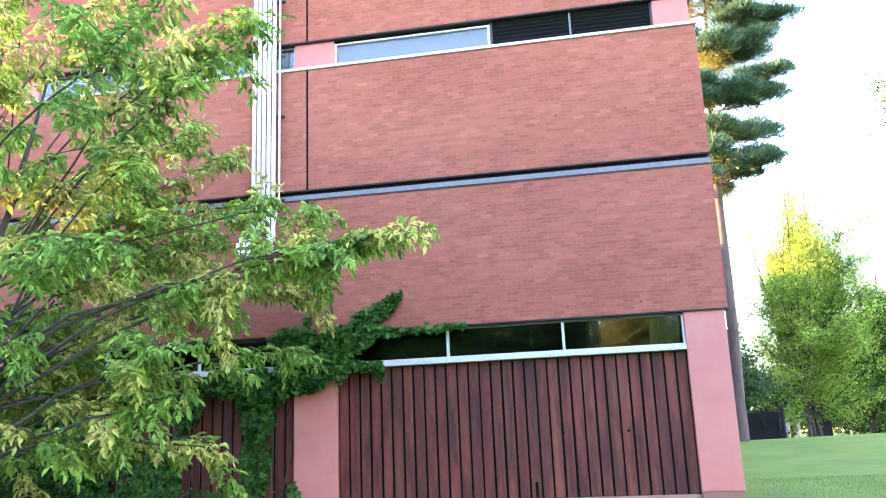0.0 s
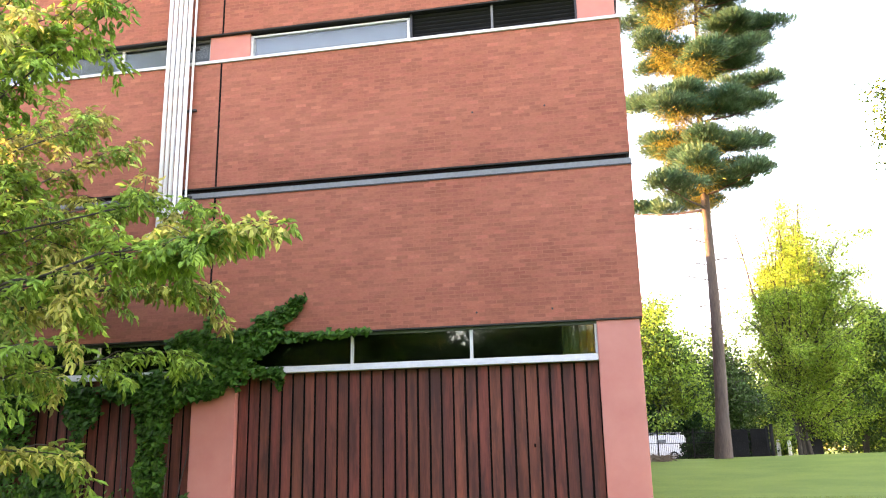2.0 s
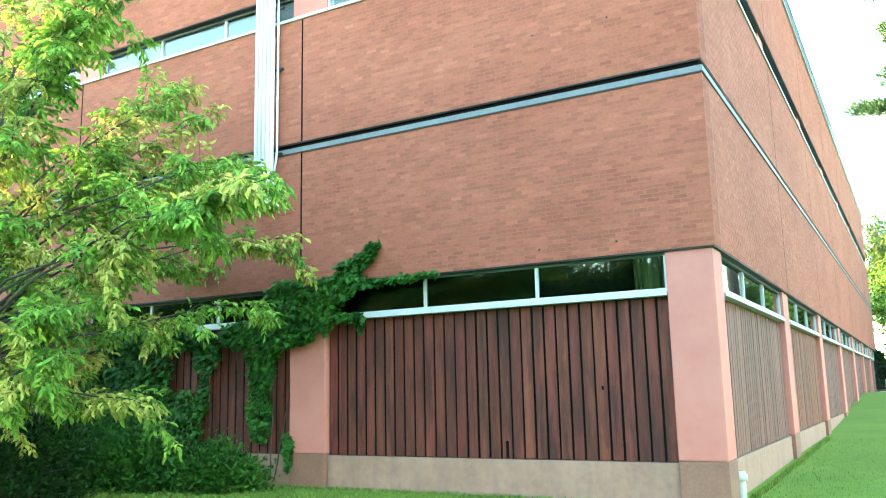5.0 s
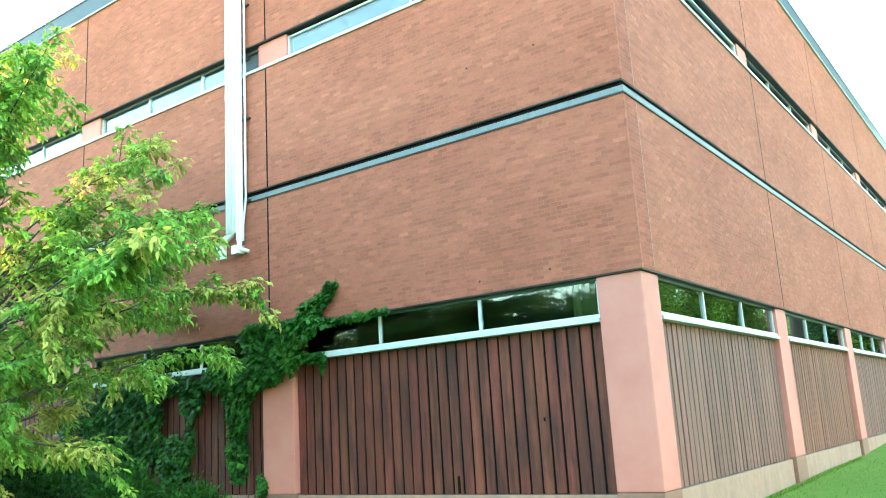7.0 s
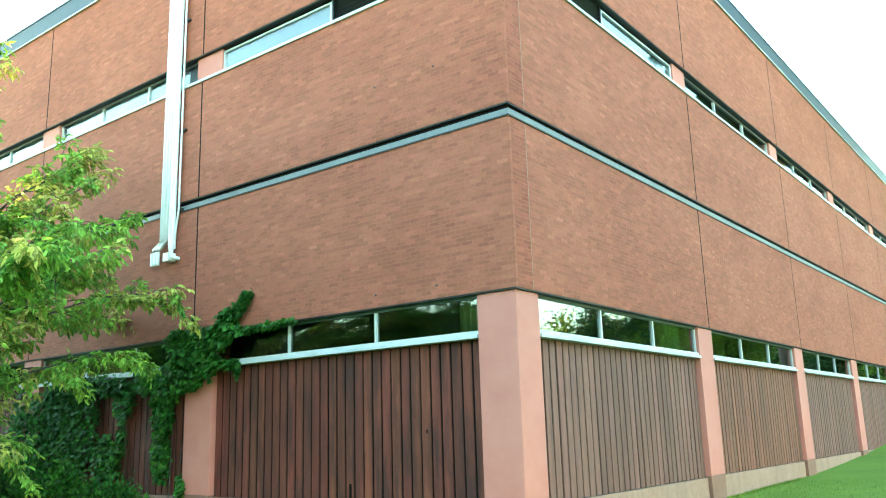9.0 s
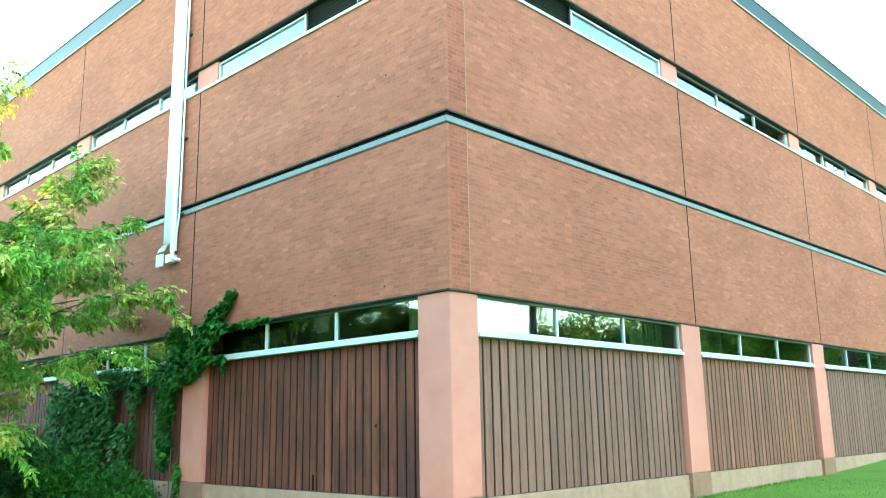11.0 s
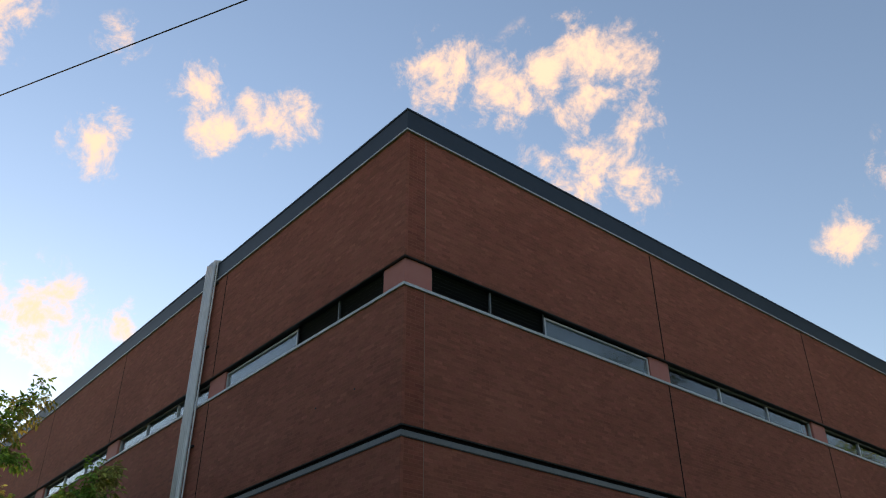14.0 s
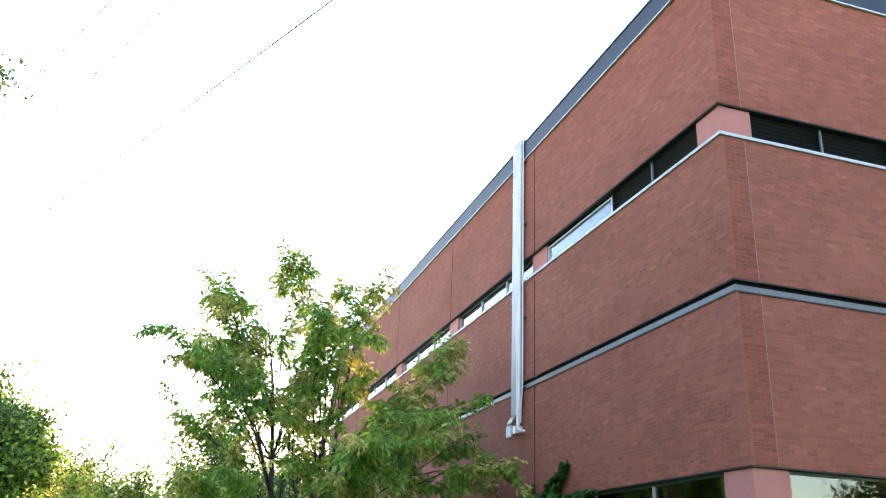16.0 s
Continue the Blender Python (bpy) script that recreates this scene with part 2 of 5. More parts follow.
M_PINEBARK = material("pine_bark", (0.045, 0.0333, 0.0279), (0.0945, 0.0693, 0.0585), 0.95, grain=5, large=1, stretch=(3, 3, 0.5), bump=0.9)
LEAF = dict(rough=0.6, grain=3, large=0.6, vary="island", amount=0.45, spec=0.2, through=0.33)
M_LEAF = material("box_elder_leaf", (0.0786, 0.191, 0.0299), (0.288, 0.432, 0.0707), **LEAF)
M_LEAF_Y = material("turning_leaf", (0.291, 0.325, 0.056), (0.493, 0.448, 0.134), **LEAF)
M_IVY = material("ivy_leaf", (0.0157, 0.0633, 0.00963), (0.0451, 0.132, 0.0169), 0.55, grain=4, large=1.5, vary="island", amount=0.5, spec=0.15, through=0.25)
M_YEW = material("yew_leaf", (0.00625, 0.0245, 0.00535), (0.0179, 0.049, 0.00983), 0.7, grain=4, large=1.2, vary="island", amount=0.45, spec=0.1, through=0.2)
M_MAPLE = material("maple_leaf", (0.131, 0.262, 0.0279), (0.298, 0.402, 0.0568), **LEAF)
M_OAK = material("dark_tree_leaf", (0.0347, 0.0809, 0.0173), (0.0751, 0.128, 0.0347), **LEAF)
M_NEEDLE_GOLD = material("golden_pine_needles", (0.154, 0.141, 0.0321), (0.27, 0.237, 0.0546), 0.6, grain=1.5, large=0.5, vary="island", amount=0.4, spec=0.2, through=0.3)
M_NEEDLE = material("pine_needles", (0.031, 0.0932, 0.0489), (0.0754, 0.14, 0.0632), 0.6, grain=1.0, large=0.4, vary="island", amount=0.4, spec=0.3, through=0.25)
M_PAINT = material("white_car_paint", (0.66, 0.68, 0.70), (0.74, 0.75, 0.77), 0.3, grain=2)
M_CARGLASS = material("car_glass", (0.02, 0.025, 0.03), (0.03, 0.035, 0.04), 0.08, grain=2)
M_RUBBER = material("tyre_rubber", (0.015, 0.015, 0.015), (0.03, 0.03, 0.03), 0.85)
M_RIM = material("steel_rim", (0.35, 0.36, 0.37), (0.5, 0.5, 0.51), 0.4, metal=0.7)
M_FENCE = material("black_fence_paint", (0.008, 0.008, 0.009), (0.018, 0.018, 0.02), 0.7, spec=0.1)
M_CABLE = material("black_cable", (0.012, 0.012, 0.013), (0.02, 0.02, 0.02), 0.6)
M_POST = material("pale_post", (0.55, 0.54, 0.50), (0.68, 0.67, 0.63), 0.8)
M_DIRT = material("brush_twig", (0.10, 0.075, 0.05), (0.18, 0.14, 0.10), 0.95)


# ---- mesh helpers ----
def mesh_of(name, verts, faces, mats):
    me = bpy.data.meshes.new(name)
    me.from_pydata(verts, [], faces)
    for m in mats if isinstance(mats, (list, tuple)) else [mats]:
        me.materials.append(m)
    me.update()
    return me


def quads_mesh(name, v, mat, smooth=False):
    """v: an array (n, 4, 3) of loose quads."""
    n = len(v)
    me = bpy.data.meshes.new(name)
    me.vertices.add(n * 4)
    me.vertices.foreach_set("co", np.asarray(v, dtype=np.float32).ravel())
    me.loops.add(n * 4)
    me.loops.foreach_set("vertex_index", np.arange(n * 4, dtype=np.int32))
    me.polygons.add(n)
    me.polygons.foreach_set("loop_start", np.arange(0, n * 4, 4, dtype=np.int32))
    me.materials.append(mat)
    me.update(calc_edges=True)
    return me


def indexed_mesh(name, v, f, mat):
    """v: (n, 3), f: (m, 4) arrays."""
    me = bpy.data.meshes.new(name)
    me.vertices.add(len(v))
    me.vertices.foreach_set("co", np.asarray(v, dtype=np.float32).ravel())
    me.loops.add(len(f) * 4)
    me.loops.foreach_set("vertex_index", np.asarray(f, dtype=np.int32).ravel())
    me.polygons.add(len(f))
    me.polygons.foreach_set("loop_start", np.arange(0, len(f) * 4, 4, dtype=np.int32))
    me.polygons.foreach_set("use_smooth", np.zeros(len(f), dtype=bool))
    me.materials.append(mat)
    me.update(calc_edges=True)
    return me


def child(name, me, parent, label=""):
    ob = new(name, me)
    ob.parent = parent
    if label:
        ob["label"] = label
    return ob


def part(name, bm, mat, parent, label=""):
    me = bpy.data.meshes.new(name)
    bm.to_mesh(me)
    bm.free()
    me.materials.append(mat)
    return child(name, me, parent, label)


def box_bm(lo, hi, bevel=0.0, bm=None):
    own = bm is None
    bm = bm or bmesh.new()
    r = bmesh.ops.create_cube(bm, size=1.0)
    for v in r["verts"]:
        v.co = Vector([lo[k] + (v.co[k] + 0.5) * (hi[k] - lo[k]) for k in range(3)])
    if bevel:
        es = list({e for v in r["verts"] for e in v.link_edges})
        bmesh.ops.bevel(bm, geom=es, offset=bevel, segments=2, profile=0.7, affect="EDGES")
    return bm


def solid(name, lo, hi, mat, bevel=0.0, kind="structure", label="", category=""):
    me = bpy.data.meshes.new(name)
    bm = box_bm(lo, hi, bevel)
    bm.to_mesh(me)
    bm.free()
    me.materials.append(mat)
    return tagged(new(name, me), label, category, "", kind)


def tube(pts, radii, sides=7):
    """Arrays of a tapered tube along points."""
    pts = np.asarray(pts, float)
    n = len(pts)
    tang = np.gradient(pts, axis=0)
    tang /= np.linalg.norm(tang, axis=1)[:, None] + 1e-9
    ref = np.where(np.abs(tang[:, 2:3]) > 0.9, np.array([[1.0, 0, 0]]), np.array([[0, 0, 1.0]]))
    a = np.cross(tang, ref)
    a /= np.linalg.norm(a, axis=1)[:, None] + 1e-9
    b = np.cross(tang, a)
    ang = np.linspace(0, 2 * np.pi, sides, endpoint=False)
    ring = np.cos(ang)[None, :, None] * a[:, None] + np.sin(ang)[None, :, None] * b[:, None]
    v = pts[:, None] + ring * np.asarray(radii, float)[:, None, None]
    i, j = np.meshgrid(np.arange(n - 1), np.arange(sides), indexing="ij")
    k = (j + 1) % sides
    f = np.stack([i * sides + j, i * sides + k, (i + 1) * sides + k, (i + 1) * sides + j], -1).reshape(-1, 4)
    return v.reshape(-1, 3), f


def tubes_mesh(name, tubes, mat):
    vs, fs, base = [], [], 0
    for v, f in tubes:
        vs.append(v)
        fs.append(f + base)
        base += len(v)
    me = indexed_mesh(name, np.concatenate(vs), np.concatenate(fs), mat)
    me.polygons.foreach_set("use_smooth", np.ones(len(me.polygons), dtype=bool))
    return me


# ---- the building: plan ----
F, R = 14.95, 3.05          # front face (y) and side face (x) of the brickwork
FRONT_JOINTS = [R, -4.53, -11.15, -17.8, -24.45, -31.1]
SIDE_JOINTS = [F, 22.58, 29.74, 36.6, 43.5, 50.4, 57.3, 64.2]
XW, YN = -31.1, 64.2
BANDS = [(3.66, 6.292), (6.50, 9.026), (9.67, 12.50)]
COURSE, PITCH = 0.0677, 0.2035


def rise(x, y):
    """The lawn's height."""
    def step(a, b, v):
        u = min(1.0, max(0.0, (v - a) / (b - a)))
        return u * u * (3 - 2 * u)
    z = 0.17 * step(14, 28, y) * step(-1, 3, x) + 0.98 * step(27, 52, y)
    z += 0.14 * step(6, 20, x) * step(22, 46, y)
    z -= 0.30 * step(52, 66, y)
    z -= 0.12 * step(13, 4, y)
    return z


def ground_mesh():
    xs = np.concatenate([[-2500, -800, -300, -140], np.arange(-80, 90, 1.6), [140, 300, 800, 2500]])
    ys = np.concatenate([[-2500, -800, -300, -120, -60], np.arange(-30, 95, 1.6), [140, 300, 800, 2500]])
    v = []
    for x in xs:
        for y in ys:
            z = rise(x, y) + (0.035 * noise.noise(Vector((x * 0.16, y * 0.16, 0))) if y > 16 and abs(x) < 90 else 0)
            if XW - 1 < x < R + 0.9 and F - 1.7 < y < YN + 1:
                z = min(z, rise(x, y) - 0.0)
            v.append((x, y, z))
    ny = len(ys)
    i, j = np.meshgrid(np.arange(len(xs) - 1), np.arange(ny - 1), indexing="ij")
    f = np.stack([i * ny + j, (i + 1) * ny + j, (i + 1) * ny + j + 1, i * ny + j + 1], -1).reshape(-1, 4)
    me = indexed_mesh("ground", np.array(v), f, M_GRASS)
    me.polygons.foreach_set("use_smooth", np.ones(len(me.polygons), dtype=bool))
    return me


ground = tagged(new("ground", ground_mesh()), "mown green lawn rising gently past the brick building", "lawn", "", "structure")


# ---- walls: mortar cores (bricks are laid at the end of the file) ----
WALLS = {}
for k, (z0, z1) in enumerate(BANDS):
    WALLS["f", k] = solid(f"wall_front_{k + 1}", (XW, F + 0.001, z0 + 0.002), (R - 0.001, F + 0.32, z1), M_MORTAR, label="red-brown brick wall band laid in running bond", category="wall")
    WALLS["s", k] = solid(f"wall_side_{k + 1}", (R - 0.32, F + 0.32, z0 + 0.002), (R - 0.001, YN, z1), M_MORTAR, label="red-brown brick wall band laid in running bond", category="wall")
    for a in FRONT_JOINTS[1:-1]:
        ob = solid("expansion_joint", (a - 0.021, F - 0.0005, z0), (a + 0.021, F + 0.05, z1), M_JOINT)
        ob.parent = WALLS["f", k]
    for b in SIDE_JOINTS[1:-1]:
        ob = solid("expansion_joint", (R - 0.05, b - 0.021, z0), (R + 0.0005, b + 0.021, z1), M_JOINT)
        ob.parent = WALLS["s", k]
    ob = solid("pale_joint", (R - 0.05, 15.413, z0), (R + 0.001, 15.425, z1), M_PALE)
    ob.parent = WALLS["s", k]
    # steel angle that carries the band
    solid(f"trim_lintel_front_{k + 1}", (XW, F + 0.012, z0 - 0.022), (R - 0.012, F + 0.3, z0), M_DARK, label="dark steel lintel under the brickwork", category="lintel")
    solid(f"trim_lintel_side_{k + 1}", (R - 0.3, F + 0.302, z0 - 0.022), (R - 0.012, YN, z0), M_DARK, label="dark steel lintel under the brickwork", category="lintel")

# backs of the building, never seen, that close it
solid("wall_back", (XW, YN - 0.3, -0.3), (R - 0.33, YN, 12.5), M_MORTAR, label="plain brick wall at the far end", category="wall")
solid("wall_west", (XW, F + 0.33, -0.3), (XW + 0.3, YN - 0.3, 12.5), M_MORTAR, label="plain brick wall at the far side", category="wall")
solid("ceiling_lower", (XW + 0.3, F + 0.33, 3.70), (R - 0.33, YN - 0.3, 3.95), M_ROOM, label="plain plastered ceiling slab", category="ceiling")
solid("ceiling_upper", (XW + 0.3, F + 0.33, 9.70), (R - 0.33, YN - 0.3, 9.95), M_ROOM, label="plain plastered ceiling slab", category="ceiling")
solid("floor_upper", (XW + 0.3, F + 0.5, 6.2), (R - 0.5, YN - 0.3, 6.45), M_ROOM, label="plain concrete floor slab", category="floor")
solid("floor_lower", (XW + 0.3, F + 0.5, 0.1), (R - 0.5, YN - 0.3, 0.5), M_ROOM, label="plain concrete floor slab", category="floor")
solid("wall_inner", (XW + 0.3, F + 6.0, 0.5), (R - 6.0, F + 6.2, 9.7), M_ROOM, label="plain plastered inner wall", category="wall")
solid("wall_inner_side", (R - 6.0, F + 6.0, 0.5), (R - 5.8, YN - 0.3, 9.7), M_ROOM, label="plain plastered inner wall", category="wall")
solid("roof", (XW + 0.1, F + 0.1, 12.70), (R - 0.1, YN - 0.1, 12.86), M_ROOF, label="flat grey membrane roof", category="roof")


def run(name, z0, z1, out, back, mat, label, category):
    """A trim along both faces, butted at the corner; out: how far it stands proud of the brick."""
    a = solid(name + "_front", (XW, F - out, z0), (R + out, F + back, z1), mat, label=label, category=category)
    b = solid(name + "_side", (R - back, F + back, z0), (R + out, YN, z1), mat, label=label, category=category)
    return a, b


# flashing shelf between the two lower bands; the recess above has its shade painted black
run("trim_recess", 6.386, 6.498, -0.06, 0.30, M_GAP, "recessed black strip standing in for the shaded gap over the flashing", "recess")
run("trim_flashing", 6.295, 6.386, 0.016, 0.28, M_FLASH, "blue-grey zinc flashing between brick bands", "flashing")
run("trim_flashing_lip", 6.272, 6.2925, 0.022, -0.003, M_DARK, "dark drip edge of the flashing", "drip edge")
run("trim_sill_upper", 9.028, 9.085, 0.035, 0.22, M_SILL, "white aluminium sill under the upper windows", "sill")
run("trim_drip", 12.502, 12.535, 0.05, 0.28, M_SILL, "thin white drip edge under the fascia", "drip edge")
run("trim_fascia", 12.545, 13.0, 0.04, 0.30, M_FASCIA, "blue-grey metal roof fascia", "fascia")
run("trim_fascia_cap", 13.0, 13.04, 0.055, 0.32, M_FASCIA, "blue-grey metal coping cap", "coping")


# ---- piers ----
def pier(x0, x1, y0, y1, z0, z1, foot, bevel, label):
    t = tagged(new("pier"), label, "pier", "piers round the building")
    part("shaft", box_bm((x0, y0, foot), (x1, y1, z1), bevel), M_PIER, t)
    if foot > z0:
        part("foot", box_bm((x0 - 0.003, y0 - 0.003, z0), (x1 + 0.003, y1 + 0.003, foot - 0.001), bevel), M_PIER_LOW, t, "duller brown-pink painted foot")
    return t


PF, PR = F + 0.055, R - 0.055
pier(2.30, PR, PF, 15.64, -0.2, 3.636, 0.61, 0.03, "thick salmon-pink painted concrete corner pier")
pier(2.32, PR - 0.01, PF + 0.01, 15.64, 9.086, 9.646, 9.086, 0.02, "short salmon-pink painted concrete pier between upper windows")
for a in FRONT_JOINTS[1:-1]:
    c = a + 0.12
    pier(c - 0.41, c + 0.41, PF, F + 0.5, -0.2, 3.636, 0.61, 0.02, "salmon-pink painted concrete pier")
    pier(c - 0.42, c + 0.42, PF + 0.03, F + 0.4, 9.086, 9.646, 9.086, 0.02, "short salmon-pink painted concrete pier between upper windows")
for b in SIDE_JOINTS[1:-1]:
    c = b - 0.14
    pier(R - 0.5, PR, c - 0.40, c + 0.40, -0.2, 3.636, 0.61, 0.02, "salmon-pink painted concrete pier")
    pier(R - 0.4, PR - 0.03, c - 0.36, c + 0.36, 9.086, 9.646, 9.086, 0.02, "short salmon-pink painted concrete pier between upper windows")


# ---- bays: plinth, siding boards, windows ----
def placed(side, lo, hi):
    """A box given along the face (a0..a1), depth behind the brick face (d0..d1) and height, on the front or the side."""
    (a0, d0, z0), (a1, d1, z1) = lo, hi
    if side == "f":
        return (a0, F + d0, z0), (a1, F + d1, z1)
    return (R - d1, a0, z0), (R - d0, a1, z1)


SIDING_TOP = 2.985
count = {"f": 0, "s": 0}


def bay(side, a0, a1):
    count[side] += 1
    n = count[side]
    word = "front" if side == "f" else "side"
    lo, hi = placed(side, (a0, 0.13, -0.3), (a1, 0.34, 0.575))
    solid(f"wall_plinth_{word}_{n}", lo, hi, M_PLINTH, 0.008, label="pinkish weathered concrete plinth wall", category="plinth")
    # siding: dark backing with separate boards on it
    sid = tagged(new("wood_siding"), "vertical red-brown stained timber boards" if side == "f" else "vertical faded brown timber boards", "siding", "siding panels")
    lo, hi = placed(side, (a0, 0.186, 0.575), (a1, 0.335, SIDING_TOP))
    part("backing", box_bm(lo, hi), M_GAP, sid, "dark backing behind the boards")
    lo, hi = placed(side, (a0, 0.16, 0.576), (a1, 0.185, 0.583))
    part("base_strip", box_bm(lo, hi), M_DARK, sid, "dark strip under the boards")
    rng = random.Random(n * 7 + (side == "f"))
    m = round((a1 - a0) / 0.205)
    w = (a1 - a0) / m
    shapes = []
    for q in range(3):
        bm = bmesh.new()
        gap = 0.0165 + 0.003 * q
        l2, h2 = placed(side, (gap - w / 2, 0.0, 0.0), (w / 2 - gap, 0.03, SIDING_TOP - 0.59))
        if side == "f":
            l2, h2 = (l2[0], 0, l2[2]), (h2[0], 0.03, h2[2])
        else:
            l2, h2 = (-0.03, l2[1], l2[2]), (0, h2[1], h2[2])
        box_bm(l2, h2, 0.006, bm)
        me = bpy.data.meshes.new("board")
        bm.to_mesh(me)
        bm.free()
        me.materials.append(M_BOARD if side == "f" else (M_BOARD_O if n == 2 else M_BOARD_R))
        shapes.append(me)
    for i in range(m):
        a = a0 + (i + 0.5) * w
        d = 0.168 + rng.uniform(0, 0.008)
        ob = child("board", shapes[rng.randrange(3)], sid)
        ob.location = (a, F + d, 0.588 + rng.uniform(-0.006, 0.004)) if side == "f" else (R - d, a, 0.588 + rng.uniform(-0.006, 0.004))
    if side == "f" and n == 1:
        # rotted notch at a board's foot, and a knot hole
        part("rot_hole", box_bm((-0.46, F + 0.164, 0.59), (-0.405, F + 0.19, 0.86), 0.012), M_GAP, sid, "dark rotted notch")
        part("knot_hole", box_bm((1.18, F + 0.165, 1.63), (1.215, F + 0.19, 1.69), 0.01), M_GAP, sid, "dark knot hole")
    window(side, a0, a1, 2.985, 3.637, n, False)


def window(side, a0, a1, z0, z1, n, upper):
    word = ("upper_" if upper else "") + ("front" if side == "f" else "side")
    w = tagged(new(f"window_{word}_{n}"), "upper ribbon window with white aluminium frame" if upper else "ribbon window with white aluminium frame and dark glass", "window", "", "structure")
    d0 = 0.15 if upper else 0.12
    if not upper:
        lo, hi = placed(side, (a0, 0.03, z0), (a1, 0.24, z0 + 0.055))
        part("window_sill", box_bm(lo, hi, 0.006), M_SILL, w)
        lo, hi = placed(side, (a0, 0.075, z0 + 0.058), (a1, 0.22, z0 + 0.115))
        part("lower_rail", box_bm(lo, hi, 0.005), M_SILL, w)
        b = z0 + 0.115
    else:
        lo, hi = placed(side, (a0, d0, z0), (a1, d0 + 0.06, z0 + 0.03))
        part("lower_rail", box_bm(lo, hi, 0.004), M_SILL, w)
        b = z0 + 0.03
    top = z1 - 0.045
    lo, hi = placed(side, (a0, d0, top), (a1, d0 + 0.07, z1))
    part("head_rail", box_bm(lo, hi, 0.004), M_FLASH if upper else M_HEAD, w, "grey metal head rail" if upper else "dark green metal head rail")
    edges = [a0, a0 + (a1 - a0) / 3, a0 + 2 * (a1 - a0) / 3, a1]
    for i, e in enumerate(edges):
        lft, rgt = (0, 0.04) if i == 0 else ((-0.04, 0) if i == 3 else (-0.025, 0.025))
        lo, hi = placed(side, (e + lft, d0, b), (e + rgt, d0 + 0.07, top))
        part("mullion", box_bm(lo, hi, 0.004), M_SILL, w)
    for i in range(3):
        s, t = edges[i] + (0.04 if i == 0 else 0.025), edges[i + 1] - (0.04 if i == 2 else 0.025)
        lo, hi = placed(side, (s, d0 + 0.035, b), (t, d0 + 0.041, top))
        p = part("pane", box_bm(lo, hi), M_CLEAR if upper else M_GLASS, w)
        p.visible_shadow = False
    if upper and side == "f":
        lo, hi = placed(side, (a0, d0 + 0.075, b), (a1, d0 + 0.082, top))
        bl = solid("roller_blind", lo, hi, M_BLIND, kind="", label="pale blue-white roller blind drawn behind the glass", category="blind")


def louvre(side, a0, a1, z0, z1):
    t = tagged(new("louvre_vent"), "black metal louvre vent beside the upper windows", "vent", "louvre vents")
    lo, hi = placed(side, (a0, 0.26, z0), (a1, 0.30, z1))
    part("backing", box_bm(lo, hi), M_GAP, t)
    n = 7
    for i in range(n):
        z = z0 + (i + 0.5) * (z1 - z0) / n
        bm = box_bm((-0.5, -0.045, -0.004), (0.5, 0.045, 0.004))
        turn = Matrix.Rotation(radians(-38), 4, "X")
        for v in bm.verts:
            v.co = turn @ v.co
            s, d, zz = v.co
            p = placed(side, (a0 + (s + 0.5) * (a1 - a0), 0.18 + (d if side == "f" else d), z + zz), (0, 0, 0))[0] if side == "f" else (R - (0.18 + d), a0 + (s + 0.5) * (a1 - a0), z + zz)
            v.co = Vector(p)
        part("slat", bm, M_LOUVRE, t)
    for a in (a0 + 0.02, (a0 + a1) / 2, a1 - 0.02):
        lo, hi = placed(side, (a - 0.02, 0.11, z0), (a + 0.02, 0.15, z1))
        part("post", box_bm(lo, hi), M_LOUVRE if a != (a0 + a1) / 2 else M_FLASH, t)


UP0, UP1 = 9.086, 9.645
bay("f", -3.99, 2.30)
for i in range(1, 5):
    bay("f", FRONT_JOINTS[i + 1] + 0.53, FRONT_JOINTS[i] - 0.29)
bay("s", 15.64, 22.04)
for i in range(1, 7):
    bay("s", SIDE_JOINTS[i] + 0.26, SIDE_JOINTS[i + 1] - 0.54)
count["f"] = count["s"] = 0
for i in range(1, 5):
    window("f", FRONT_JOINTS[i + 1] + 0.54, FRONT_JOINTS[i] - 0.30, UP0, UP1, i + 1, True)
for i in range(1, 7):
    window("s", SIDE_JOINTS[i] + 0.22, SIDE_JOINTS[i + 1] - 0.50, UP0, UP1, i + 1, True)
louvre("f", -0.79, 2.32, UP0, UP1)
louvre("s", 15.64, 18.66, UP0, UP1)


def single_window(side, a0, a1, n):
    """A window of one long pane beside the louvres, with its return jamb."""
    w = tagged(new(f"window_corner_{n}"), "long single-pane upper window with white frame", "window", "", "structure")
    for nm, lo, hi in (("lower_rail", (a0, 0.12, UP0), (a1, 0.19, UP0 + 0.035)), ("head_rail", (a0, 0.12, UP1 - 0.09), (a1, 0.19, UP1 - 0.05)),
                       ("jamb", (a0, 0.12, UP0 + 0.035), (a0 + 0.05, 0.32, UP1 - 0.09)), ("jamb", (a1 - 0.05, 0.12, UP0 + 0.035), (a1, 0.32, UP1 - 0.09))):
        part(nm, box_bm(*placed(side, lo, hi), 0.004), M_SILL, w)
    p = part("pane", box_bm(*placed(side, (a0 + 0.05, 0.15, UP0 + 0.035), (a1 - 0.05, 0.156, UP1 - 0.09))), M_CLEAR, w)
    p.visible_shadow = False
    lo, hi = placed(side, (a0 + 0.06, 0.22, UP0), (a1 - 0.06, 0.23, UP1 - 0.05))
    solid("roller_blind", lo, hi, M_BLIND, kind="", label="pale blue-white roller blind drawn behind the glass", category="blind")


single_window("f", -3.99, -0.80, 1)
single_window("s", 18.67, 22.08, 2)


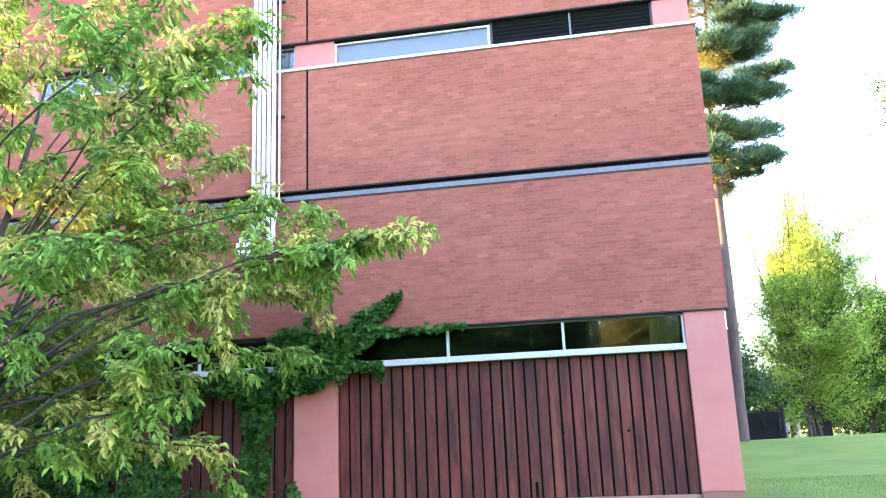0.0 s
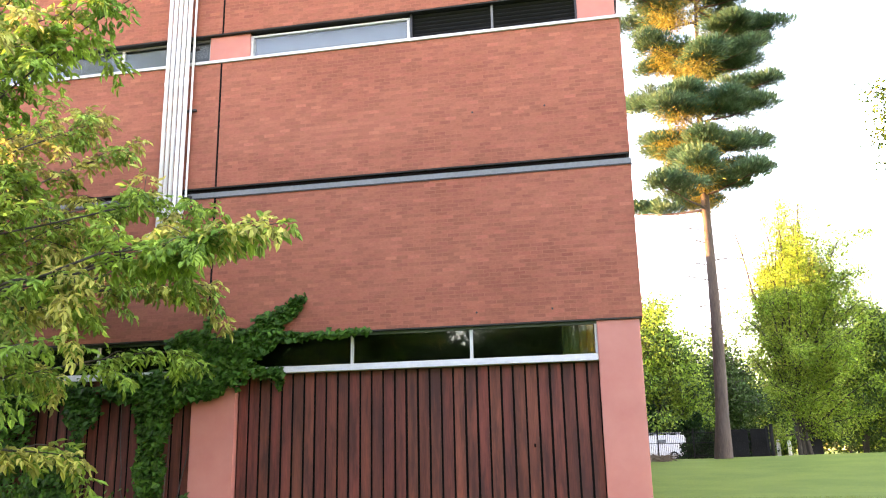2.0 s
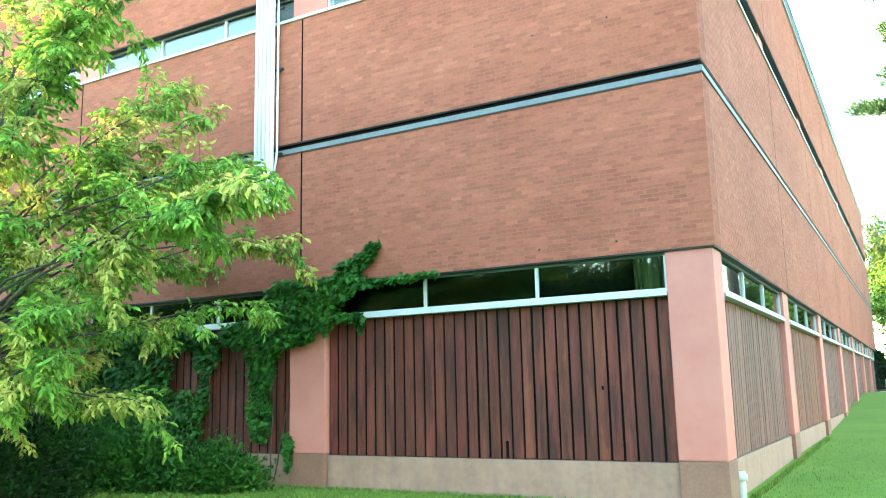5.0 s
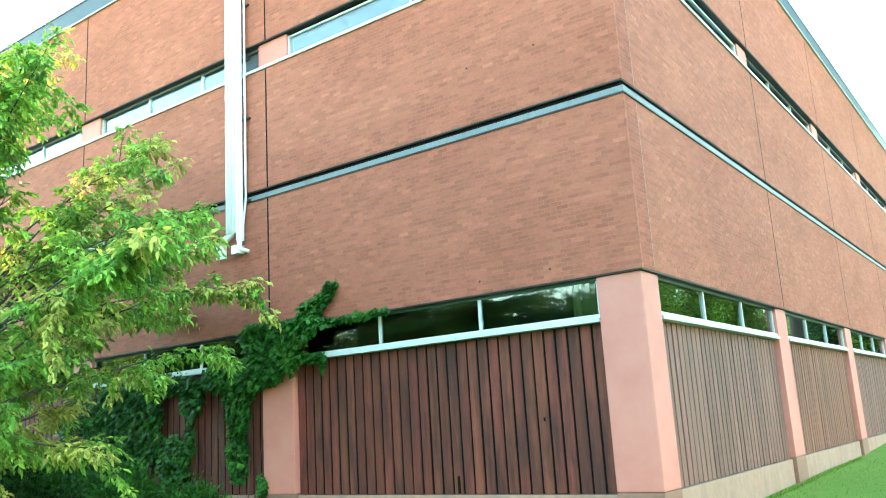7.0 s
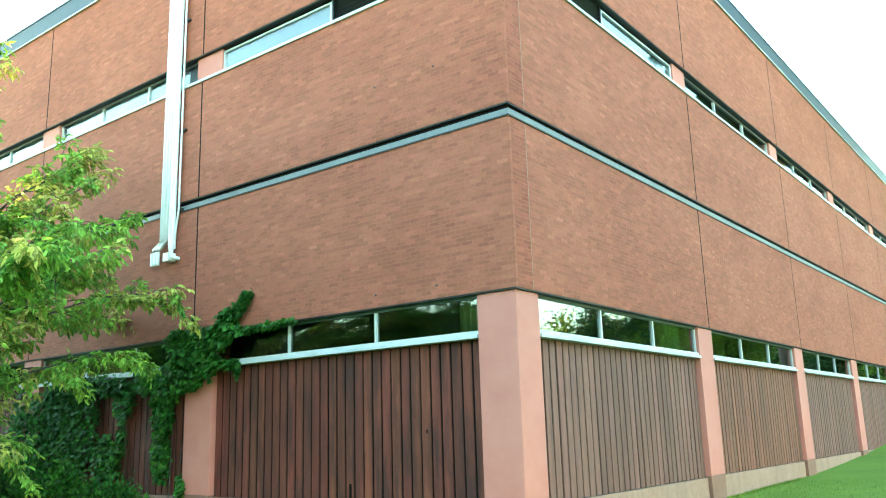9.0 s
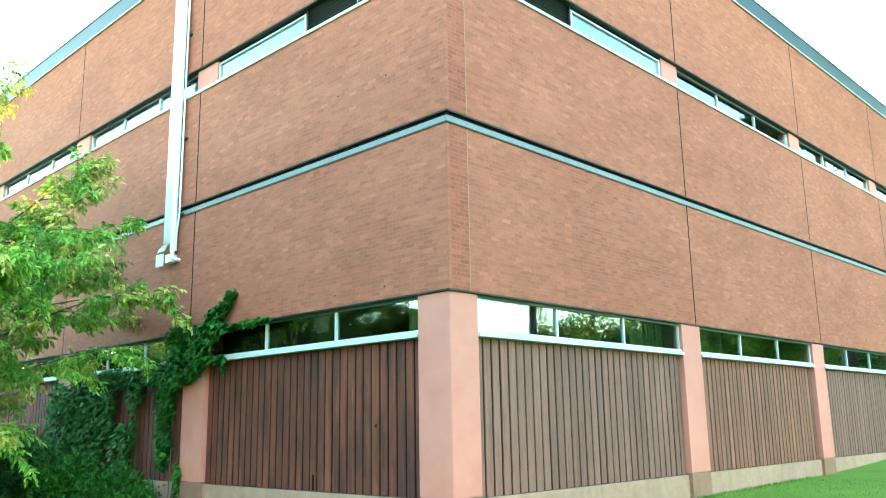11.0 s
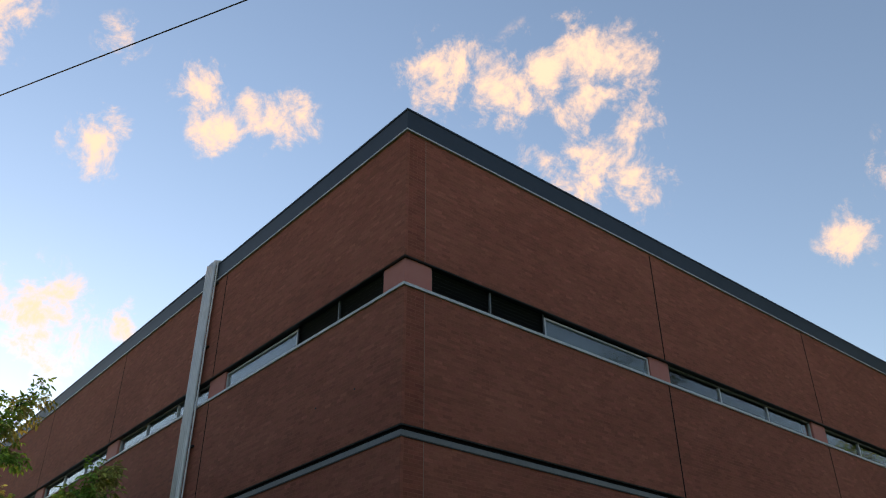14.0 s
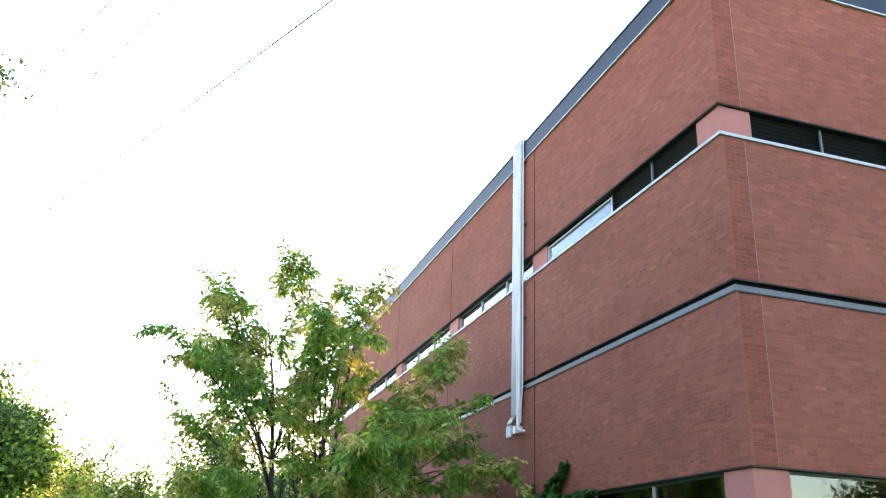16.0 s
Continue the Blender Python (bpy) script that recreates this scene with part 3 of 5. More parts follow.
def curtain(side, a0, a1, z0, z1, d):
    n = int((a1 - a0) / 0.03)
    vs, fs = [], []
    for i in range(n + 1):
        a = a0 + (a1 - a0) * i / n
        dd = d + 0.03 * math.sin(i * 0.9) + 0.012 * math.sin(i * 2.3)
        for z in (z0, z1):
            vs.append((a, F + dd, z) if side == "f" else (R - dd, a, z))
        if i:
            k = 2 * i
            fs.append((k - 2, k, k + 1, k - 1))
    ob = new("curtain", mesh_of("curtain", vs, fs, M_CURTAIN))
    so = ob.modifiers.new("thick", "SOLIDIFY")
    so.thickness = 0.006
    return tagged(ob, "ochre yellow pleated sheet hung behind the window", "curtain", "curtains")


# added sheet: stands in for a yellow sunlit reflection in the right pane
curtain("f", 1.72, 2.24, 2.99, 3.70, 0.42)

curtain("s", 20.6, 21.9, 2.99, 3.70, 0.42)
curtain("s", 23.0, 24.6, 2.99, 3.70, 0.42)


# ---- conduits on the front wall ----
def conduits():
    t = tagged(new("conduit_bundle"), "bundle of galvanised conduits running up the brick wall", "conduit")
    xs = [-5.60 + 0.103 * i for i in range(5)]
    r = 0.041
    for i, x in enumerate(xs):
        y = F - 0.11
        low = 5.72
        pts = [(x, y, 13.12), (x, y, 9), (x, y, low)]
        if i < 3:
            pts += [(x - 0.05, y - 0.005, low - 0.06), (x - 0.24, y - 0.01, low - 0.16), (x - 0.29, y - 0.01, low - 0.23), (x - 0.29, y - 0.01, 5.22)]
        elif i == 3:
            pts += [(x + 0.01, y, 5.55), (x + 0.03, y + 0.02, 5.36), (x + 0.03, y + 0.12, 5.28)]
        else:
            pts += [(x - 0.03, y, 5.55), (x - 0.05, y, 5.42), (x + 0.0, y - 0.01, 5.33), (x + 0.06, y + 0.03, 5.30), (x + 0.07, y + 0.12, 5.29)]
        pts = [(x, F + 0.25, 13.16), (x, F + 0.05, 13.17), (x, y, 13.14)] + pts[1:]
        child("conduit", tubes_mesh("conduit", [tube(pts, [r] * len(pts), 10)], M_CONDUIT), t)
        for z in (11.6, 8.6):
            child("coupling", tubes_mesh("coupling", [tube([(x, y, z), (x, y, z + 0.14)], [r + 0.006] * 2, 10)], M_CONDUIT), t)
    x = -5.085
    y = F - 0.075
    pts = [(x, y, 13.1), (x, y, 10), (x, y, 6.35), (x - 0.02, y, 6.2), (x - 0.07, y, 5.95), (x - 0.09, y, 5.8), (x - 0.09, y, 5.5)]
    child("thin_conduit", tubes_mesh("thin_conduit", [tube(pts, [0.022] * len(pts), 8)], M_CONDUIT), t)
    for z in (12.4, 10.6, 9.35, 8.05, 6.3):
        part("bracket", box_bm((-5.68, F - 0.062, z), (-4.99, F - 0.002, z + 0.04), 0.004), M_DARK, t, "dark steel strut bracket")
    part("junction_box", box_bm((-5.40, F - 0.20, 5.24), (-5.20, F - 0.02, 5.42), 0.02), M_CONDUIT, t)
    return t


conduits()


def standpipe():
    t = tagged(new("vent_pipe"), "short white capped vent pipe beside the corner pier", "vent pipe")
    x, y = R - 0.055, 15.79
    child("pipe", tubes_mesh("pipe", [tube([(x, y, -0.1), (x, y, 0.34)], [0.06, 0.06], 14)], M_SILL), t)
    child("cap", tubes_mesh("cap", [tube([(x, y, 0.28), (x, y, 0.29), (x, y, 0.36), (x, y, 0.41), (x, y, 0.42)], [0.058, 0.095, 0.095, 0.06, 0.001], 16)], M_SILL), t, "wider rounded cap")


standpipe()


# ---- plants ----
def leaf_quads(rs, pos, out, length, width, droop=0.3, spread=0.9):
    """Leaf blades as folded quads at points pos, aimed along out with random spread."""
    n = len(pos)
    d = out + rs.normal(0, spread, (n, 3))
    d[:, 2] -= droop
    d /= np.linalg.norm(d, axis=1)[:, None] + 1e-9
    s = np.cross(d, rs.normal(0, 1, (n, 3)))
    s /= np.linalg.norm(s, axis=1)[:, None] + 1e-9
    nrm = np.cross(d, s)
    le = length * rs.uniform(0.65, 1.25, (n, 1))
    wi = width * rs.uniform(0.7, 1.2, (n, 1))
    a = pos
    b = pos + d * le * 0.42 + s * wi * 0.5 + nrm * wi * 0.12
    c = pos + d * le - nrm * wi * 0.25
    e = pos + d * le * 0.42 - s * wi * 0.5 + nrm * wi * 0.12
    return np.stack([a, b, c, e], 1)


def ovate(rs, pos, aim, length, width):
    """Pointed leaflets folded along the midrib: corners (n * 6, 3) and two quads each."""
    n = len(pos)
    d = aim + rs.normal(0, 0.22, (n, 3))
    d /= np.linalg.norm(d, axis=1)[:, None] + 1e-9
    s = np.cross(d, rs.normal(0, 0.55, (n, 3)) + [0, 0, 1.0])
    s /= np.linalg.norm(s, axis=1)[:, None] + 1e-9
    up = np.cross(s, d)
    le, wi = length * rs.uniform(0.7, 1.2, (n, 1)), width * rs.uniform(0.75, 1.2, (n, 1))
    rib = [pos, pos + d * le - up * le * 0.12]
    rim = [pos + d * le * u + s * wi * w + up * wi * 0.22 for u, w in ((0.3, 0.5), (0.68, 0.36), (0.68, -0.36), (0.3, -0.5))]
    v = np.stack([rib[0], rim[0], rim[1], rib[1], rim[2], rim[3]], 1)
    f = np.arange(n)[:, None, None] * 6 + np.array([(0, 1, 2, 3), (0, 3, 4, 5)])[None]
    return v.reshape(-1, 3), f.reshape(-1, 4)


def bend(rs, a, b, n, sag, wild):
    u = np.linspace(0, 1, n)[:, None]
    p = a + (b - a) * u
    p[:, 2] += sag * np.sin(np.pi * u[:, 0])
    w = rs.normal(0, wild, (n, 3)).cumsum(0)
    w -= w[-1] * u
    return p + w * np.sin(np.pi * u) ** 0.5


def broadleaf(name, label, base, height, crown_c, crown_r, limbs, twigs, leaves, leaf, mats, seed, trunk_r, targets=(), first=0.25, spread=0.45, shell=0.35, share=0.75, cone=0.0, stems=1, twig_len=1.0):
    """A tree: tapered trunk, limbs to points in its crown, twigs off them, leaves round the twigs."""
    rs = np.random.RandomState(seed)
    base, cc, cr = np.array(base, float), np.array(crown_c, float), np.array(crown_r, float)
    top = np.array([cc[0], cc[1], base[2] + height * 0.93])
    tubes, tips = [], []
    trunks = []
    for k in range(stems):
        b0 = base + (rs.normal(0, 0.25, 3) * [1, 1, 0] if k else 0)
        t0 = top + (rs.normal(0, 1.0, 3) * cr * [0.35, 0.35, 0.1] if k else 0)
        tr = bend(rs, b0, t0, 12, 0, 0.06 * height / 10)
        trunks.append(tr)
        tubes.append(tube(tr, trunk_r * np.linspace(1, 0.12, 12) ** 0.9 * (1 if k == 0 else 0.7), 9))
    goals = [np.array(g, float) + (cc - np.array(g, float)) * 0.05 for g in targets]
    while len(goals) < limbs:
        v = rs.normal(0, 1, 3)
        v /= np.linalg.norm(v)
        rad = rs.uniform(shell, 1.0) ** 0.6 * rs.uniform(0.82, 1.16)
        g = cc + v * cr * rad
        if cone:
            f = np.clip((g[2] - (cc[2] - cr[2])) / (2 * cr[2]), 0, 1)
            g[:2] = cc[:2] + (g[:2] - cc[:2]) * (1 - cone * f)
        goals.append(g)
    twig_tubes = []
    for g in goals:
        tr = trunks[rs.randint(len(trunks))]
        zr = max(0.0, (g[2] - base[2]) / height)
        i = int(np.clip((zr * rs.uniform(0.35, 0.85)) * 11, first * 11, 10))
        a = tr[i]
        lim = bend(rs, a, g, 8, 0.06 * np.linalg.norm(g - a), 0.05 * np.linalg.norm(g - a) / 4)
        r0 = trunk_r * (0.42 - 0.025 * i)
        tubes.append(tube(lim, np.linspace(max(r0, 0.02), 0.012, 8), 6))
        tips.append((lim[-1], lim[-1] - lim[-3]))
        for _ in range(twigs):
            u = rs.uniform(0.3, 1.0)
            k = min(6, int(u * 7))
            p = lim[k] + (lim[k + 1] - lim[k]) * (u * 7 - k)
            v = rs.normal(0, 1, 3)
            v[2] *= 0.6
            q = p + v / np.linalg.norm(v) * rs.uniform(0.35, 1.0) * spread * cr.mean() * 0.6 * twig_len
            tw = bend(rs, p, q, 4, 0.05, 0.03)
            twig_tubes.append(tube(tw, np.linspace(0.012, 0.004, 4) * max(1, leaf[0] / 0.12), 4))
            tips.append((q, q - p))
            tips.append((tw[2], q - p))
    thing = tagged(new(name), label, "tree")
    child("trunk", tubes_mesh("trunk", tubes + twig_tubes, M_BARK), thing)
    tp = np.array([t[0] for t in tips])
    td = np.array([t[1] for t in tips])
    td /= np.linalg.norm(td, axis=1)[:, None] + 1e-9
    weights = [share, 1 - share] if len(mats) > 1 else [1.0]
    turn = rs.rand(len(tp)) < share
    for k, (m, w) in enumerate(zip(mats, weights)):
        own = np.where(turn if k == 0 else ~turn)[0] if len(mats) > 1 else np.arange(len(tp))
        n = int(leaves * w)
        if n == 0 or len(own) == 0:
            continue
        pick = own[rs.randint(len(own), size=n)]
        sigma = leaf[0] * 1.6
        pos = tp[pick] + rs.normal(0, 1, (n, 3)) * sigma * [1, 1, 0.8] - td[pick] * rs.uniform(0, 4.0, (n, 1)) * leaf[0]
        q = leaf_quads(rs, pos, td[pick] * 0.5, leaf[0], leaf[1], 0.25, 0.8)
        child("crown", quads_mesh("crown", q, m), thing, ("green leaves" if k == 0 else "yellowing leaves"))
    return thing


ELDER_TIPS = ((-1.3, 10.5, 4.35), (-1.8, 10.6, 4.3), (-2.3, 10.8, 4.3), (-4.1, 14.3, 4.5), (-4.4, 14.2, 4.3), (-4.1, 13.4, 3.2), (-2.4, 11.9, 4.6), (-3.2, 12.4, 5.2), (-5.2, 13.4, 6.9), (-5.0, 13.9, 6.0), (-7.2, 13.9, 7.7), (-6.3, 14.2, 5.4), (-5.4, 12.2, 5.2),
                   (-9.0, 9.4, 10.3), (-7.0, 11.4, 8.9), (-8.0, 7.3, 9.0), (-7.6, 6.6, 7.4), (-5.7, 10.8, 8.3), (-3.5, 7.6, 6.3), (-5.9, 7.9, 8.1), (-4.6, 8.2, 3.9), (-4.6, 11.6, 1.6),
                   (-6.6, 8.6, 1.6), (-8.6, 7.0, 5.6), (-8.2, 7.2, 4.2), (-9.2, 7.4, 3.0), (-7.2, 8.9, 6.3), (-5.9, 10.3, 4.2), (-11.4, 8.2, 8.2), (-10.4, 12.4, 7.6), (-8.2, 7.6, 6.8),
              (-9, 6.5, 7.9), (-9, 7.3, 9.5), (-9, 7.3, 7.0), (-9, 7.4, 5.5), (-9, 8.1, 8.8), (-9, 9.5, 10.4), (-9, 10.2, 9.6), (-9, 10.9, 9.8), (-9, 11.8, 9.6), (-9, 8.8, 7.5), (-9, 7.5, 4.3), (-9.4, 9.6, 8.2), (-9.4, 11.2, 8.3), (-9.3, 10.2, 6.6), (-6, 13.6, 7.4),
              (-4.4, 10.0, 2.3), (-4.6, 10.0, 2.9), (-3.1, 9.6, 7.1), (-3.6, 9.6, 7.3), (-4.3, 9.6, 7.0), (-7.0, 12.7, 3.6), (-7.0, 13.8, 3.1), (-7.0, 12.6, 2.5), (-7.0, 14.8, 4.2), (-7.0, 12.4, 1.5))


def box_elder():
    """Three leaning stems, limbs to the tips of the crown, side shoots off them, and drooping leaves of five leaflets in pairs along each shoot."""
    rs = np.random.RandomState(5)
    thing = tagged(new("box_elder_tree"), "young box elder with drooping green and yellowing leaves beside the wall", "tree")
    base, cc, cr, height = np.array([-8.3, 10.2, -0.15]), np.array([-7.4, 10.7, 4.6]), np.array([3.4, 2.9, 3.4]), 7.7
    tubes, trunks = [], []
    for k, (dx, dy, tx, ty, th) in enumerate(((0, 0, -7.3, 10.8, 7.2), (0.25, -0.2, -8.9, 9.0, 8.4), (-0.2, 0.25, -8.6, 11.4, 8.2))):
        tr = bend(rs, base + [dx, dy, 0], np.array([tx, ty, th]), 12, 0, 0.05)
        trunks.append(tr)
        tubes.append(tube(tr, (0.13 if k == 0 else 0.1) * np.linspace(1, 0.12, 12) ** 0.9, 9))
    goals = [np.array(g, float) for g in ELDER_TIPS]
    while len(goals) < len(ELDER_TIPS) + 30:
        v = rs.normal(0, 1, 3)
        v /= np.linalg.norm(v)
        goals.append(cc + v * cr * rs.uniform(0.45, 1.05) if len(goals) % 4 else np.array([-8.6, 9.6, 7.5]) + v * [1.3, 1.9, 1.6])
    shoots = []
    for g in goals:
        tr = min(trunks, key=lambda q: np.linalg.norm(q[7] - g))
        i = int(np.clip((g[2] + 0.15) / height * rs.uniform(0.4, 0.8) * 11, 2, 10))
        a = tr[i]
        span = np.linalg.norm(g - a)
        lim = bend(rs, a, g, 9, 0.07 * span, 0.05 * span / 4)
        tubes.append(tube(lim, np.linspace(max(0.042 - 0.003 * i, 0.016), 0.006, 9), 6))
        shoots.append(lim[5:])
        for _ in range(int(3.4 + 1.5 * min(span, 4.0))):
            u = rs.uniform(0.35, 0.97) * 8
            k = min(7, int(u))
            p = lim[k] + (lim[k + 1] - lim[k]) * (u - k)
            d = (g - a) / span * 0.5 + rs.normal(0, 0.75, 3) * [1, 1, 0.6]
            d /= np.linalg.norm(d)
            ln = rs.uniform(0.35, 0.95)
            sh = bend(rs, p, p + d * ln - [0, 0, 0.12 * ln], 6, 0.09 * ln, 0.015)
            tubes.append(tube(sh, np.linspace(0.010, 0.003, 6), 4))
            shoots.append(sh)
    child("trunk", tubes_mesh("trunk", tubes, M_BARK), thing)
    nodes = {0: [], 1: []}
    for sh in shoots:
        ln = np.linalg.norm(np.diff(sh, axis=0), axis=1).sum()
        turned = 1 if rs.rand() < 0.34 else 0
        ax = sh[-1] - sh[0]
        ax /= np.linalg.norm(ax)
        side = np.cross(ax, [0, 0, 1.0])
        side /= np.linalg.norm(side) + 1e-9
        lift = np.cross(side, ax)
        n = max(3, int(ln / 0.095))
        for q in range(n):
            u = (0.2 + 0.8 * (q + 0.5) / n) * (len(sh) - 1)
            k = min(len(sh) - 2, int(u))
            p = sh[k] + (sh[k + 1] - sh[k]) * (u - k)
            out = side if q % 2 else side * 0.55 + lift * 0.6
            for w in (1, -1):
                nodes[turned].append((p, out * w + ax * 0.55))
        nodes[turned].append((sh[-1], ax))
    for k, m in ((0, M_LEAF), (1, M_LEAF_Y)):
        pos, out = np.array([a for a, _ in nodes[k]]), np.array([b for _, b in nodes[k]])
        out /= np.linalg.norm(out, axis=1)[:, None]
        d = out + rs.normal(0, 0.28, out.shape)
        d[:, 2] -= 0.35
        d /= np.linalg.norm(d, axis=1)[:, None]
        s = np.cross(d, np.array([[0, 0, 1.0]]) + rs.normal(0, 0.25, d.shape))
        s /= np.linalg.norm(s, axis=1)[:, None] + 1e-9
        size = rs.uniform(0.75, 1.2, (len(pos), 1))
        quads = []
        for u, w, big in ((0.45, 1, 0.9), (0.45, -1, 0.9), (0.8, 1, 1.0), (0.8, -1, 1.0), (1.0, 0, 1.15)):
            at = pos + d * 0.17 * size * u - np.array([0, 0, 0.06]) * size * u * u
            aim = d * (0.5 if w else 1.0) + s * w * 0.85
            aim[:, 2] -= 0.55
            v, f = ovate(rs, at, aim / (np.linalg.norm(aim, axis=1)[:, None] + 1e-9), 0.135 * big, 0.06 * big)
            quads.append((v, f + sum(len(a) for a, _ in quads)))
        child("crown", indexed_mesh("crown", np.concatenate([a for a, _ in quads]), np.concatenate([b for _, b in quads]), m), thing, "green leaves" if k == 0 else "yellowing leaves")


box_elder()


def ivy():
    rs = np.random.RandomState(3)
    t = tagged(new("ivy"), "glossy green ivy climbing the pier and brick wall", "ivy")
    # (x, z, half width, half height, depth behind the brick face, leaves)
    blobs = [(-4.35, 3.15, 0.75, 0.42, -0.04, 1500), (-4.75, 3.55, 0.5, 0.25, -0.06, 500), (-3.75, 3.55, 0.5, 0.25, -0.06, 650), (-3.35, 3.85, 0.28, 0.2, -0.05, 330),
             (-3.05, 4.03, 0.2, 0.15, -0.05, 190), (-2.88, 4.17, 0.12, 0.1, -0.05, 90), (-2.76, 4.27, 0.07, 0.05, -0.05, 40), (-3.1, 3.62, 0.5, 0.09, -0.03, 260), (-2.3, 3.63, 0.5, 0.05, -0.03, 130), (-1.75, 3.66, 0.25, 0.03, -0.03, 40),
             (-3.35, 3.02, 0.25, 0.09, 0.0, 90), (-3.15, 2.9, 0.06, 0.2, 0.02, 50),
             (-5.52, 2.45, 0.34, 0.7, 0.12, 1250), (-5.55, 1.4, 0.27, 0.6, 0.12, 620), (-5.2, 2.75, 0.4, 0.25, 0.08, 500), (-6.0, 2.85, 0.6, 0.25, 0.1, 900), (-6.95, 2.5, 0.35, 0.4, 0.12, 430), (-7.5, 1.3, 0.5, 0.5, 0.1, 520), (-7.05, 1.7, 0.16, 0.45, 0.13, 150),
             (-4.8, 0.7, 0.1, 0.35, 0.03, 120), (-8.6, 2.0, 0.7, 0.9, 0.1, 1300), (-4.55, 2.75, 0.4, 0.15, 0.0, 300), (-4.52, 3.95, 0.05, 0.15, -0.03, 30), (-8.0, 2.85, 1.2, 0.25, 0.1, 900), (-9.6, 2.3, 0.9, 0.8, 0.1, 1500), (-9.4, 1.2, 0.9, 0.9, 0.08, 1500), (-10.9, 1.6, 0.9, 1.3, 0.02, 1800)]
    pos = []
    for x, z, rx, rz, d, n in blobs:
        a = rs.rand(n) * 2 * np.pi
        r = np.sqrt(rs.rand(n)) * rs.uniform(0.85, 1.12, n)
        pos.append(np.stack([x + np.cos(a) * r * rx, F + d - rs.rand(n) ** 1.6 * 0.16 * min(1, rx * 3), z + np.sin(a) * r * rz], 1))
    pos = np.concatenate(pos)
    n = len(pos)
    out = np.tile([[0.0, -0.5, -0.75]], (n, 1))
    d = out + rs.normal(0, 0.38, (n, 3))
    d /= np.linalg.norm(d, axis=1)[:, None]
    s = np.cross(d, np.array([[0, -1.0, 0.6]]) + rs.normal(0, 0.4, (n, 3)))
    s /= np.linalg.norm(s, axis=1)[:, None]
    sz = 0.105 * rs.uniform(0.55, 1.3, (n, 1))
    nr = np.cross(d, s)
    q1 = np.stack([pos, pos + d * sz * 0.35 + s * sz * 0.55, pos + d * sz, pos + d * sz * 0.55 + nr * sz * 0.12], 1)
    q2 = np.stack([pos, pos + d * sz * 0.55 + nr * sz * 0.12, pos + d * sz, pos + d * sz * 0.35 - s * sz * 0.55], 1)
    child("leaves", quads_mesh("leaves", np.concatenate([q1, q2]), M_IVY), t)
    stems = []
    for x0, z0, x1, z1, d in ((-5.2, 0.1, -4.6, 3.3, 0.1), (-5.3, 0.1, -5.2, 3.0, 0.1), (-4.3, 3.2, -2.75, 4.28, -0.02), (-4.2, 3.5, -1.6, 3.66, -0.02), (-7.0, 0.1, -6.8, 2.7, 0.1), (-7.4, 0.1, -8.7, 2.7, 0.1), (-4.2, 3.1, -3.15, 2.75, -0.03), (-5.9, 0.1, -6.2, 2.9, 0.1)):
        p = bend(rs, np.array([x0, F + d - 0.02, z0]), np.array([x1, F + d - 0.02, z1]), 12, 0, 0.03)
        p[:, 1] = F + d - 0.015
        stems.append(tube(p, np.linspace(0.014, 0.004, 12), 5))
    child("stems", tubes_mesh("stems", stems, M_BARK), t, "thin brown woody stems")


ivy()


def shrub(name, label, centre, radius, n, mat, seed, leaf=(0.07, 0.03)):
    rs = np.random.RandomState(seed)
    t = tagged(new(name), label, "shrub", "shrubs along the wall")
    c, r = np.array(centre, float), np.array(radius, float)
    stems, tips = [], []
    for _ in range(70):
        v = rs.normal(0, 1, 3)
        v[2] = abs(v[2])
        v /= np.linalg.norm(v)
        g = c + v * r * rs.uniform(0.6, 1.08)
        p = bend(rs, c + rs.normal(0, 0.2, 3) * [1, 1, 0] * r, g, 6, 0.05, 0.03)
        stems.append(tube(p, np.linspace(0.016, 0.004, 6), 4))
        tips += [(g, v), (p[4], v), (p[3], v)]
    tp, td = np.array([a for a, _ in tips]), np.array([b for _, b in tips])
    k = rs.randint(len(tp), size=n)
    pos = tp[k] + rs.normal(0, 0.13, (n, 3))
    pos[:, 2] = np.maximum(pos[:, 2], c[2] + 0.02)
    child("stems", tubes_mesh("stems", stems, M_BARK), t)
    child("leaves", quads_mesh("leaves", leaf_quads(rs, pos, td[k], leaf[0], leaf[1], -0.1, 0.6), mat), t)
    return t


shrub("shrub", "low leafy green creeper mound by the wall", (-5.9, 14.15, 0.0), (1.15, 0.6, 0.72), 9000, M_IVY, 11, (0.10, 0.055))
shrub("shrub", "low leafy green creeper mound by the wall", (-7.6, 13.9, 0.0), (1.4, 0.8, 1.1), 10000, M_IVY, 12, (0.10, 0.055))
shrub("shrub", "low leafy green creeper mound by the wall", (-9.8, 13.4, 0.0), (1.7, 1.1, 1.7), 11000, M_IVY, 13, (0.11, 0.06))
shrub("shrub", "dense dark green shrub under the box elder", (-8.6, 11.9, 0.0), (2.0, 1.4, 1.5), 9000, M_YEW, 14, (0.10, 0.05))
shrub("shrub", "dense dark green shrub under the box elder", (-12.4, 10.3, 0.0), (2.6, 1.8, 2.1), 9000, M_YEW, 15, (0.10, 0.05))
for k, x in enumerate((8.4, 10.0, 11.6)):
    z = rise(x, 60)
    shrub("hedge_shrub", "dark clipped shrub behind the black fence", (x, 60.2, z), (1.3, 0.9, 1.9), 5000, M_YEW, 40 + k, (0.2, 0.12))


